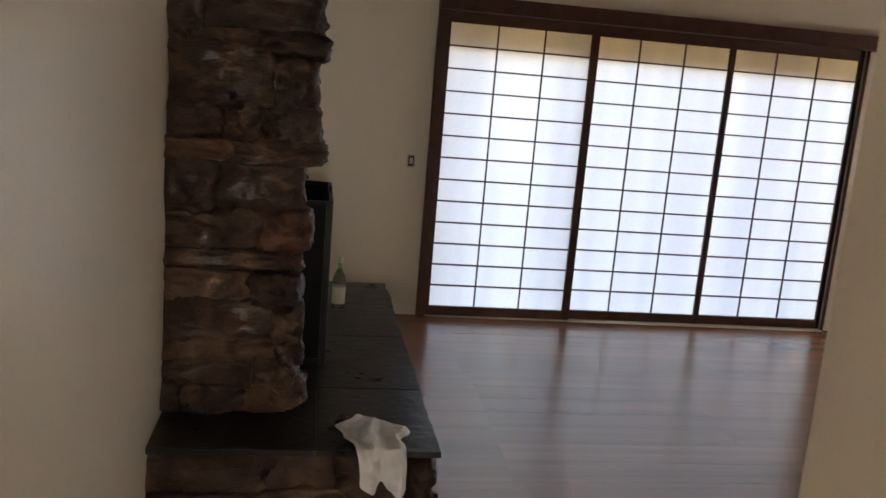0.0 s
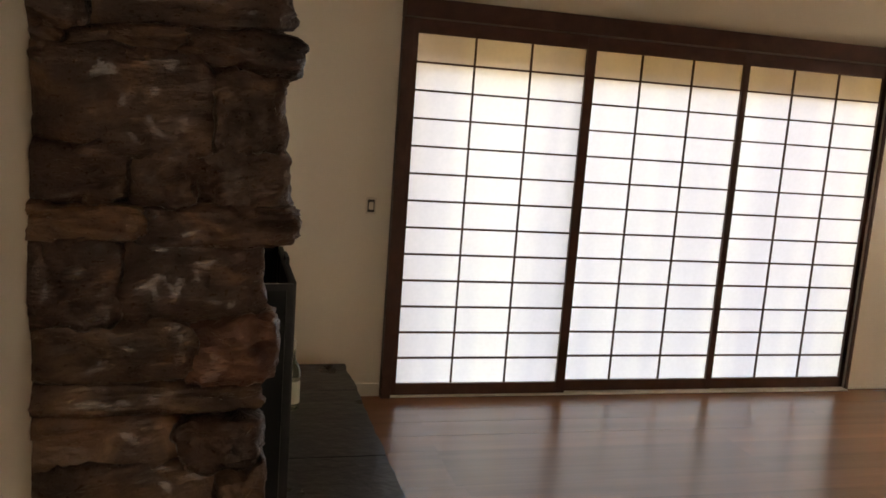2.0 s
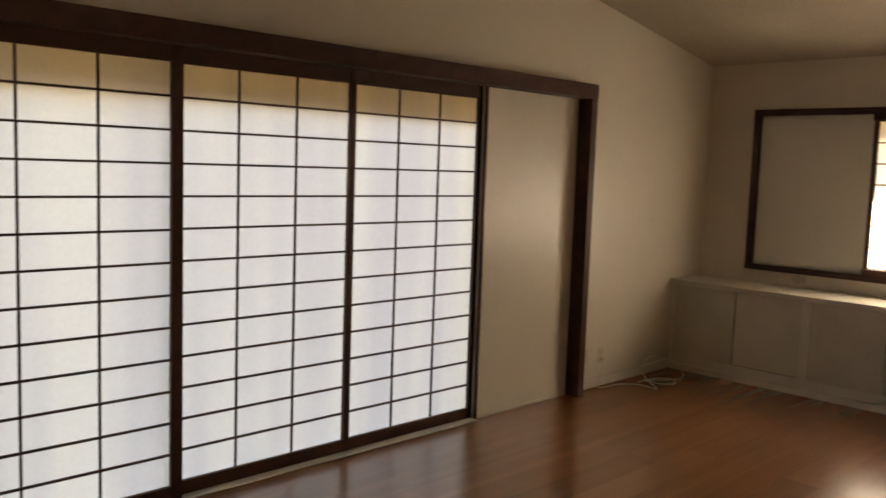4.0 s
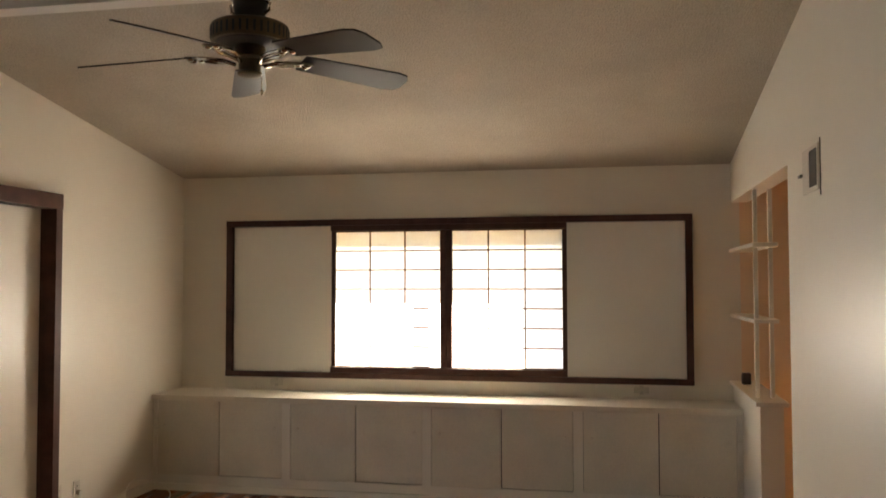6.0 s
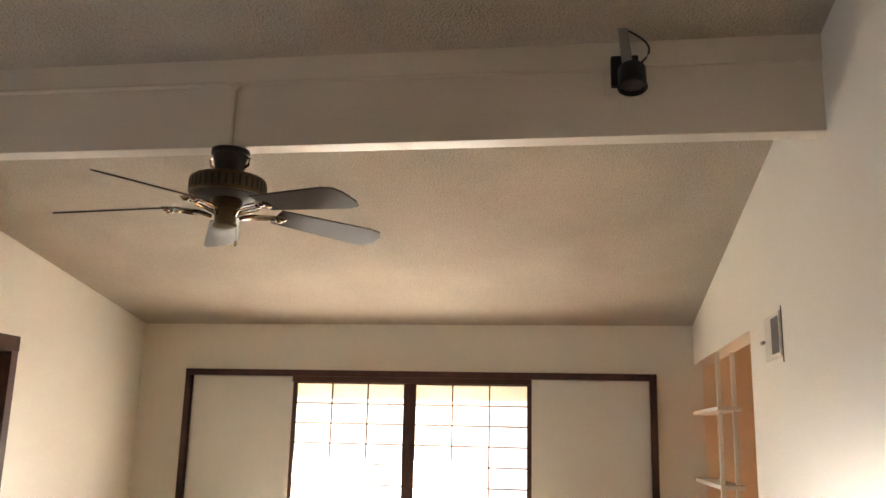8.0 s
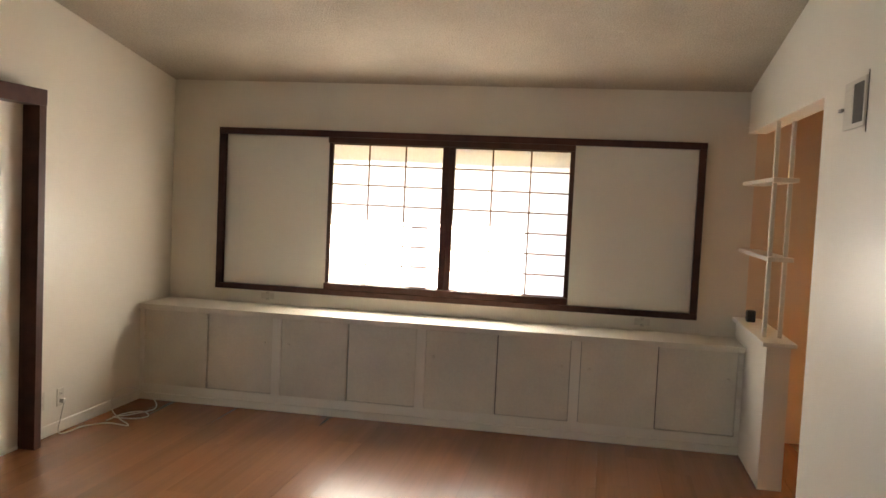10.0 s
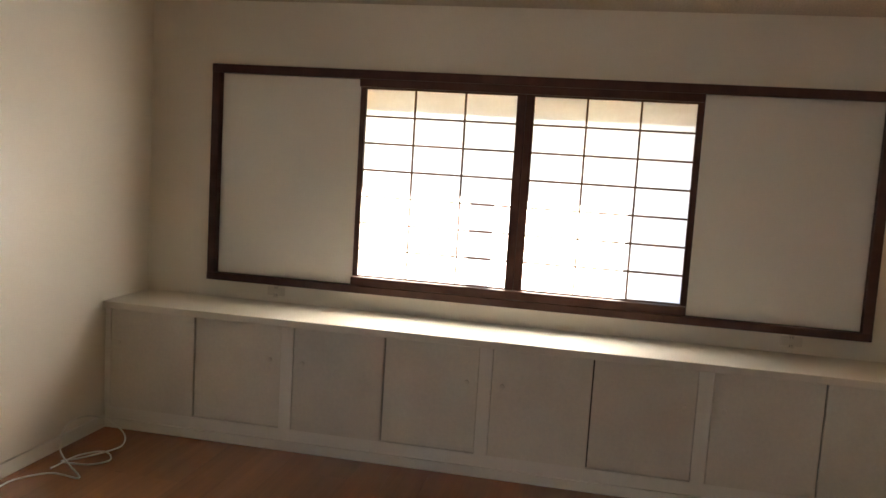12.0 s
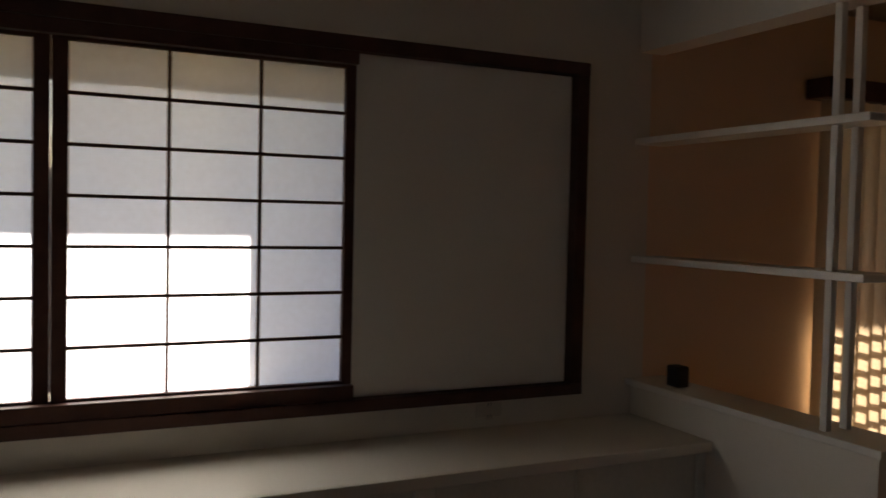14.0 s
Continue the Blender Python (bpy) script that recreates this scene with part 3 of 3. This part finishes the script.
for i in range(25):
    y = 1.10 - i * 0.088
    if sl0 is None:
        bm = bmesh.new()
        n = 6
        v = [[bm.verts.new((0.006 * math.cos(math.pi * (k / n - 0.5)), 0.046 * (2 * k / n - 1), z)) for z in (-2.10, -0.09)] for k in range(n + 1)]
        for a, b in zip(v, v[1:]):
            bm.faces.new((a[0], b[0], b[1], a[1]))
        sl0 = part("slat", bm, M_BLIND, blinds, smooth=True)
        sl0.location, sl0.rotation_euler = (0, y, 0), (0, 0, radians(-24))
    else:
        again(sl0, (0, y, 0), rot=(0, 0, radians(-24 + 5 * math.sin(i * 1.7))))


# unseen slatted screen added outside the side room's window, breaking sun into dashes
screen_out = thing("sun_dash_screen", "unseen brown wooden screen of level slats added to break up the sun", "screen", (XE + 0.30, -6.5, -0.16))
for y_ in (-1.15, 0.0, 1.15):
    part("post", bx(0.0125, 0.05, y_ - 0.03, y_ + 0.03, 0.0, 2.4, 0.003), M_EAVE, screen_out)
level0 = None
for i in range(27):
    if level0 is None:
        level0 = part("slat", bx(-0.012, 0.012, -1.2, 1.2, -0.011, 0.011), M_EAVE, screen_out)
        level0.location = (0, 0, 0.2)
    else:
        again(level0, (0, 0, 0.2 + i * 0.082))


# ---- ceiling fan ----
FX, FY, FZ = 2.265, -2.160, 2.72
fan = thing("ceiling_fan", "five-blade ceiling fan in aged bronze with dark wooden blades", "ceiling fan", (FX, FY, FZ))
bm = bmesh.new()
lathe(bm, [(0.075, 0), (0.075, -0.020), (0.068, -0.024), (0.056, -0.09), (0.048, -0.108), (0.04, -0.112)], 32)
part("canopy", bm, M_CANOPY, fan, "dark brown canopy", True)
for s in (1, -1):
    bm = bmesh.new()
    tube(bm, [(0.0, s * 0.060, -0.02), (0.0, s * 0.082, -0.035), (0.0, s * 0.078, -0.06), (0.0, s * 0.055, -0.075)], 0.006)
    part("bracket", bm, M_CHROME, fan, "polished bracket", True)
bm = bmesh.new()
lathe(bm, [(0.05, -0.110), (0.11, -0.114), (0.140, -0.118), (0.148, -0.124), (0.150, -0.130), (0.150, -0.182), (0.147, -0.189), (0.138, -0.191)], 48)
motor = part("motor_housing", bm, M_BRONZE, fan, smooth=True)
bm = bmesh.new()
lathe(bm, [(0.134, -0.1915), (0.134, -0.194), (0.09, -0.200), (0.06, -0.202)], 40)
part("bottom_plate", bm, M_CANOPY, fan, "dark brown bottom plate", True)
rib = None
for i in range(36):
    a = 2 * math.pi * i / 36
    if rib is None:
        rib = part("vent_slot", bx(0.1485, 0.1512, -0.0045, 0.0045, -0.178, -0.136), M_SLOT, motor)
    else:
        again(rib, (0, 0, 0), rot=(0, 0, a))
bm = bmesh.new()
lathe(bm, [(0.06, -0.2025), (0.062, -0.206), (0.060, -0.245), (0.044, -0.253), (0.042, -0.297), (0.048, -0.302), (0.046, -0.313), (0.03, -0.318)], 28)
part("switch_cup", bm, M_BRONZE, fan, smooth=True)
bm = bmesh.new()
tube(bm, [(0.042, -0.03, -0.300), (0.043, -0.031, -0.36)], 0.0025)
lathe(bm, [(0.004, 0), (0.007, -0.01), (0.003, -0.022)], 8, (0.043, -0.031, -0.36))
part("pull_chain", bm, M_CHROME, fan, smooth=True)
HANG = pose(0, 0, -0.239, 1.0, -2.3, 0)      # the rotor hangs a little out of true
for i in range(5):
    a = radians(24.4 + 72 * i)
    bm = bmesh.new()
    tube(bm, [(0.06, 0, -0.03), (0.10, 0.02, -0.018), (0.15, 0.028, -0.014), (0.20, 0.016, -0.008)], 0.008)
    tube(bm, [(0.06, 0, -0.03), (0.10, -0.02, -0.018), (0.15, -0.028, -0.014), (0.20, -0.016, -0.008)], 0.008)
    box(bm, 0.205, 0.25, -0.03, 0.03, -0.012, -0.004)
    for mx, my in ((0.196, 0.0), (0.232, 0.018), (0.232, -0.018)):
        lathe(bm, [(0.016, 0.0), (0.016, -0.006), (0.010, -0.012), (0.004, -0.013)], 12, (mx, my, -0.008))
    iron = part("blade_iron", bm, M_CHROME, fan, "worn brass blade iron", True)
    iron.matrix_basis = HANG @ Matrix.Rotation(a, 4, "Z")
    bm = bmesh.new()
    outline = [(0.0, -0.060), (0.40, -0.080), (0.448, -0.070), (0.469, -0.036), (0.469, 0.036), (0.448, 0.070), (0.40, 0.080), (0.0, 0.060)]
    lo = [bm.verts.new((x, y, -0.003)) for x, y in outline]
    hi = [bm.verts.new((x, y, 0.003)) for x, y in outline]
    bm.faces.new(lo)
    bm.faces.new(hi)
    for k in range(len(lo)):
        bm.faces.new((lo[k], hi[k], hi[(k + 1) % len(lo)], lo[(k + 1) % len(lo)]))
    blade = part("blade", bm, M_BLADE, fan)
    blade.matrix_basis = HANG @ Matrix.Rotation(a, 4, "Z") @ pose(0.21, 0, 0.0, -14.5, 4.1, 0)

conduit = thing("conduit", "cream painted wire conduit along the beam", "conduit", (2.215, -2.18, 2.72))
bm = bmesh.new()
tube(bm, [(-0.004, 0, 0.0), (-0.004, 0, 0.245)], 0.011)
tube(bm, [(-0.004, 0, 0.235), (-0.006, 0.03, 0.258), (-0.006, 0.08, 0.262), (-0.006, 2.17, 0.262)], 0.011)
tube(bm, [(-0.004, 0, 0.235), (-0.006, -0.03, 0.258), (-0.006, -0.08, 0.262), (-0.006, -1.45, 0.262)], 0.008)
part("tube", bm, M_BEAM, conduit, smooth=True)

# spot lamp on the beam
spot = thing("spot_lamp", "black adjustable spot lamp on a square plate", "spot lamp", (2.219, -3.70, 2.955))
part("plate", bx(-0.014, 0.0, -0.066, 0.080, -0.085, 0.068, 0.003), M_PLATE, spot, "cream square plate")
part("socket_box", bx(-0.05, -0.014, -0.05, 0.05, -0.055, 0.062, 0.006), M_BLACK, spot)
bm = bx(-0.100, -0.076, -0.026, 0.010, -0.01, 0.15, 0.004)
bmesh.ops.rotate(bm, cent=(-0.08, 0, 0), verts=bm.verts[:], matrix=Matrix.Rotation(radians(-6), 3, "X"))
part("arm", bm, M_GREY, spot, "grey metal arm")
bm = bmesh.new()
lathe(bm, [(0.044, -0.008), (0.049, -0.014), (0.050, -0.082), (0.053, -0.096), (0.047, -0.096), (0.042, -0.07)], 28)
bmesh.ops.rotate(bm, verts=bm.verts[:], matrix=Matrix.Rotation(radians(14), 3, "Y"))
bmesh.ops.translate(bm, verts=bm.verts[:], vec=(-0.11, -0.02, -0.01))
part("lamp_head", bm, M_BLACK, spot, smooth=True)
bm = bmesh.new()
lathe(bm, [(0.030, -0.078), (0.0415, -0.080), (0.0415, -0.084), (0.028, -0.090), (0.010, -0.093)], 24)
bmesh.ops.rotate(bm, verts=bm.verts[:], matrix=Matrix.Rotation(radians(14), 3, "Y"))
bmesh.ops.translate(bm, verts=bm.verts[:], vec=(-0.11, -0.02, -0.01))
part("bulb", bm, M_BULB, spot, "pale glass bulb face", True)
bm = bmesh.new()
tube(bm, [(-0.09 - 0.01 * math.sin(k / 8 * 3.14), -0.01 - 0.075 * math.sin(k / 8 * 2.9), 0.14 - 0.155 * k / 8) for k in range(9)], 0.004)
part("cord", bm, M_PLASTIC, spot, smooth=True)

# air vent
vent = thing("air_vent", "white wall air register with a half-open grille", "air vent", (3.19, YS, 2.10))
part("frame", bx(-0.15, 0.145, 0.0, 0.012, -0.10, 0.10, 0.003), M_PLATE, vent)
# Flat plate; the darkness inside the open half is painted as its colour
part("duct", bx(-0.13, 0.0, 0.0121, 0.014, -0.08, 0.08), M_SHADE_BROWN, vent, "flat dark plate painted as the shade of the open half")
for i in range(7):
    part("slat", bx(0.01, 0.128, 0.0122, 0.0138, -0.078 + i * 0.0235, -0.060 + i * 0.0235, 0.0005), M_PLATE, vent)
part("edge_flange", bx(-0.153, -0.150, 0.0, 0.004, -0.125, 0.12, 0.001), M_SHADE_BROWN, vent)
part("lever", bx(0.130, 0.175, 0.012, 0.026, -0.018, -0.004, 0.002), M_GREY, vent)


def wall_plate(name, label, loc, rz, w=0.07, h=0.115, kind="outlet"):
    p = thing(name, label, kind, loc)
    p.rotation_euler = (0, 0, radians(rz))
    part("plate", bx(-w / 2, w / 2, -0.006, 0, -h / 2, h / 2, 0.003), M_PLATE, p)
    if kind == "switch":
        part("surround", bx(-0.019, 0.019, -0.0075, -0.0061, -0.034, 0.034, 0.0005), M_SLOT, p, "dark slot")
        part("toggle", bx(-0.012, 0.012, -0.016, -0.0076, -0.02, 0.022, 0.002), M_PLATE, p)
    else:
        for z in (-0.022, 0.022):
            f = part("socket", bx(-0.016, 0.016, -0.0085, -0.0061, z - 0.014, z + 0.014, 0.001), M_PLATE, p)
            for x in (-0.006, 0.006):
                part("slot", bx(x - 0.0012, x + 0.0012, -0.0092, -0.0086, z - 0.005, z + 0.006), M_SLOT, f)
    return p


wall_plate("light_switch", "small light switch in a dark slot on the wall", (-0.197, -0.001, 1.072), 0, 0.055, 0.09, "switch")
wall_plate("wall_outlet", "cream wall outlet above the baseboard", (4.167, -0.001, 0.24), 0)
wall_plate("wall_outlet", "cream wall outlet above the baseboard", (4.364, -0.001, 0.23), 0)
wall_plate("wall_outlet", "cream outlet above the countertop", (XE - 0.001, -0.842, 0.80), -90, 0.11, 0.05)
wall_plate("wall_outlet", "cream outlet above the countertop", (XE - 0.001, -3.743, 0.80), -90, 0.11, 0.05)

# cable on the floor
cable = thing("cable", "loose coil of white cable on the wood floor", "cable", (4.85, -0.2, 0.0))
KNOTS = [Vector(p) for p in ((-0.486, 0.185, 0.21), (-0.486, 0.165, 0.205), (-0.52, 0.165, 0.10), (-0.56, 0.15, 0.01), (-0.45, 0.13, 0), (-0.34, 0.12, 0), (-0.22, 0.02, 0), (-0.23, -0.14, 0), (-0.12, -0.02, 0), (-0.04, 0.10, 0.05), (0.10, 0.16, 0.13),
                             (0.27, 0.12, 0.13), (0.37, 0.01, 0.03), (0.22, -0.08, 0), (0.02, 0.0, 0), (-0.07, 0.07, 0), (-0.06, -0.08, 0), (0.03, -0.14, 0),
                             (0.10, -0.06, 0.01), (0.0, 0.03, 0.01), (-0.2, 0.06, 0.005), (-0.3, 0.17, 0.005))]
pts = []
for a in range(1, len(KNOTS) - 2):
    p0, p1, p2, p3 = KNOTS[a - 1:a + 3]
    for k in range(8):
        t = k / 8
        q = 0.5 * (2 * p1 + (p2 - p0) * t + (2 * p0 - 5 * p1 + 4 * p2 - p3) * t * t + (3 * p1 - p0 - 3 * p2 + p3) * t ** 3)
        pts.append((q.x, q.y, max(0, q.z) + 0.0045))
bm = bmesh.new()
tube(bm, pts, 0.004, 6)
part("cord", bm, M_CABLE, cable, smooth=True)
part("plug", bx(-0.501, -0.471, 0.162, 0.1905, 0.195, 0.222, 0.004), M_CABLE, cable)

# ---- fireplace pieces ----
BASE = Vector(fireplace.location)


def fb(x0, x1, y0, y1, z0, z1):
    return bx(x0 - BASE.x, x1 - BASE.x, y0 - BASE.y, y1 - BASE.y, z0 - BASE.z, z1 - BASE.z)


FZT = 3.62
part("core", fb(XW + 0.002, -1.03, -2.50, -0.47, 0.311, FZT), M_MORTAR, fireplace)
part("core", fb(-1.03, -0.99, -2.50, -1.97, 0.311, FZT), M_MORTAR, fireplace)
part("core", fb(-1.03, -0.99, -1.33, -0.47, 0.311, FZT), M_MORTAR, fireplace)
part("core", fb(-1.03, -0.99, -1.97, -1.33, 1.02, FZT), M_MORTAR, fireplace)
lay_stones(fireplace, (XW + 0.02, -2.505), (1, 0), (0, -1), 0.485, 0.315, 3.5, 0.060, 0.185, 0.13, 0.48, 0.17)
lay_stones(fireplace, (-1.0, -2.40), (0, 1), (1, 0), 1.92, 0.315, 3.5, 0.060, 0.185, 0.14, 0.46, 0.15, (0.43, 1.07, 0.98))

HB = Vector(hearth.location)


def hb(x0, x1, y0, y1, z0, z1, bev=0.0):
    return bx(x0 - HB.x, x1 - HB.x, y0 - HB.y, y1 - HB.y, z0 - HB.z, z1 - HB.z, bev)


part("core", hb(XW + 0.002, -0.43, -2.82, -0.45, 0.001, 0.287), M_MORTAR, hearth)
rs = random.Random(21)
lay_stones(hearth, (XW + 0.02, -2.84), (1, 0), (0, -1), 0.98, 0.0, 0.22, 0.13, 0.142, 0.25, 0.5, 0.10)
lay_stones(hearth, (-0.44, -2.84), (0, 1), (1, 0), 2.42, 0.0, 0.22, 0.13, 0.142, 0.25, 0.55, 0.10)
for ya, yb in ((-2.905, -2.292), (-2.286, -1.55), (-1.544, -0.80), (-0.794, -0.40)):
    for xa, xb in ((XW + 0.003, -0.803), (-0.797, -0.352)):
        bm = hb(xa, xb, ya, yb, 0.288, 0.310)
        bmesh.ops.subdivide_edges(bm, edges=bm.edges[:], cuts=9, use_grid_fill=True)
        for v in bm.verts:
            w = v.co + HB
            k = noise.noise_vector(w * 14) * 0.006
            if xb > -0.5 and w.x > xb - 0.03:
                v.co.x += k.x * 1.8
            if ya < -2.8 and w.y < ya + 0.03:
                v.co.y += k.y * 1.5
            if w.z > 0.30:
                v.co.z += noise.noise(w * 9) * 0.0015
        part("slab", bm, M_SLATE, hearth)

# fire screen
screen = thing("fire_screen", "black folding fire screen with metal mesh panels", "fire screen", (-0.79, -1.68, 0.310))


def screen_panel(a, b, h):
    d = Vector((b[0] - a[0], b[1] - a[1], 0))
    L = d.length
    ang = math.atan2(d.y, d.x)
    bm = bmesh.new()
    w = 0.02
    for q in ((0, w, -0.008, 0.008, 0.0, h), (L - w, L, -0.008, 0.008, 0.0, h), (w, L - w, -0.008, 0.008, 0.015, 0.035), (w, L - w, -0.008, 0.008, h - 0.02, h)):
        box(bm, *q)
    f = part("panel", bm, M_BLACK, screen)
    f.matrix_basis = Matrix.Translation((a[0], a[1], 0)) @ Matrix.Rotation(ang, 4, "Z")
    part("mesh", bx(w, L - w, -0.002, 0.002, 0.035, h - 0.02), M_MESH, f)


screen_panel((-0.135, -0.36), (0.022, -0.33), 0.75)
screen_panel((0.024, -0.325), (0.026, 0.325), 0.75)
screen_panel((0.022, 0.33), (-0.12, 0.36), 0.75)
bm = bmesh.new()
tube(bm, [(0.0, -0.05, 0.75), (0.0, -0.05, 0.775), (0.0, 0.05, 0.775), (0.0, 0.05, 0.75)], 0.006)
h_ = part("handle", bm, M_BLACK, screen, smooth=True)
h_.location = (0.025, 0, 0)

# bottle
bottle = thing("bottle", "clear glass liquor bottle with a pale label", "bottle", (-0.672, -1.03, 0.311))
bm = bmesh.new()
lathe(bm, [(0.030, 0.0), (0.037, 0.006), (0.037, 0.165), (0.030, 0.19), (0.016, 0.215), (0.0135, 0.23), (0.0135, 0.27)], 28)
part("glass", bm, M_GLASS, bottle, smooth=True)
bm = bmesh.new()
lathe(bm, [(0.0374, 0.03), (0.0377, 0.032), (0.0377, 0.125), (0.0374, 0.127)], 28)
part("label", bm, M_LABEL, bottle, "pale cream paper label", True)
bm = bmesh.new()
lathe(bm, [(0.0145, 0.262), (0.0150, 0.265), (0.0150, 0.296), (0.013, 0.30)], 20)
part("cap", bm, M_CAP, bottle, "grey metal cap", True)

# cloth over the hearth's edge
cloth = thing("cloth", "crumpled white cotton cloth hanging over the hearth edge", "cloth", (-0.588, -2.85, 0.31))
bm = bmesh.new()
NU, NV = 40, 52
OUTLINE = ((0.0, 0.0, 0.055), (0.05, 0.005, 0.080), (0.13, 0.0, 0.138), (0.20, -0.002, 0.105), (0.27, 0.018, 0.088), (0.34, 0.030, 0.082), (0.50, 0.042, 0.078))


def outline_at(s_):
    for (s0, c0, w0), (s1, c1, w1) in zip(OUTLINE, OUTLINE[1:]):
        if s_ <= s1:
            k = (s_ - s0) / (s1 - s0)
            k = k * k * (3 - 2 * k)
            return c0 + (c1 - c0) * k, w0 + (w1 - w0) * k
    return OUTLINE[-1][1:]


EDGE = 0.275
grid = []
for j in range(NV + 1):
    v = j / NV
    row = []
    for i in range(NU + 1):
        u = i / NU * 2 - 1
        # the sheet lies on the slab, folds over its front and hangs in two tails
        tail = 0.148 + 0.035 * math.sin(3.1 * u - 0.4) * u - 0.055 * math.exp(-((u + 0.15) / 0.22) ** 2) - 0.04 * max(0, u - 0.6)
        s_ = v * (EDGE + tail)
        c_, w_ = outline_at(s_)
        x = c_ + u * w_ * (1 + 0.12 * noise.noise(Vector((s_ * 16, 2.0, 5.0 + u))))
        ridge = 0.5 + 0.5 * math.sin(6.5 * u + 9 * s_ + 0.8 * math.sin(14 * s_))
        fold = 0.028 * ridge * ridge + 0.012 * abs(noise.noise(Vector((x * 22, s_ * 18, 1.0)))) + 0.016 * max(0, noise.noise(Vector((x * 9, s_ * 10, 7.0))))
        fold += 0.010 * max(0, noise.noise(Vector((x * 30, s_ * 34, 3.0)))) + 0.006 * noise.noise(Vector((x * 60, s_ * 60, 9.0)))
        fold *= min(1.0, 0.3 + 3.0 * (1 - abs(u))) * min(1.0, 0.12 + s_ / 0.11)
        if s_ < EDGE:
            y, z = 0.235 - s_ - 0.03 * u * (1 - s_ / EDGE), 0.004 + fold * (1 - 0.6 * (s_ / EDGE) ** 6)
        else:
            d = s_ - EDGE
            k = min(1.0, d / 0.035)
            y, z = -0.056 - 0.026 * k - 0.9 * fold * k, 0.006 + fold * 0.4 * (1 - k) - max(0, d - 0.008)
        row.append(bm.verts.new((x, y, z)))
    grid.append(row)
for a, b in zip(grid, grid[1:]):
    for i in range(NU):
        bm.faces.new((a[i], a[i + 1], b[i + 1], b[i]))
ext = bmesh.ops.extrude_face_region(bm, geom=bm.faces[:])
bmesh.ops.translate(bm, verts=[e for e in ext["geom"] if isinstance(e, bmesh.types.BMVert)], vec=(0, 0, 0.003))
part("fabric", bm, M_CLOTH, cloth, smooth=True)

# ---- floor planks ----
floor = tagged(new("floor"), "glossy reddish brown wood plank floor", "floor", "", "structure")
PW = 0.19
planks = {}
rf = random.Random(3)


def plank(x0, x1, y0, y1):
    key = (round(x1 - x0, 3), round(y1 - y0, 3))
    if key not in planks:
        L, W = key
        planks[key] = mesh_of("plank", bx(-L / 2, L / 2, -W / 2 + 0.0002, W / 2 - 0.0002, -0.012, 0.0), M_FLOOR)
        planks[key].materials.append(M_RAW)      # unfinished edges
        for p in planks[key].polygons:
            p.material_index = 0 if p.normal.z > 0.5 else 1
    o = new("plank", planks[key])
    o.parent = floor
    o.location = ((x0 + x1) / 2, (y0 + y1) / 2, 0)
    o.rotation_euler = (rf.uniform(-0.004, 0.004), 0, 0)      # laid a little unevenly


y = 0.15
row = 0
while y > -8.0:
    ya = y - PW
    x = -1.37
    first = True
    while x < XE:
        if ya > -4.6:
            L = (0.08 - 0.006 * (row % 7) + 1.37) if first else rf.choice((1.2, 1.6, 1.9))
        else:
            L = 2.4
        x1 = min(x + L, XE + 0.02)
        if XE - x1 < 0.3:
            x1 = XE + 0.02
        plank(x, x1 - 0.0004, ya, y)
        x = x1
        first = False
    y = ya
    row += 1
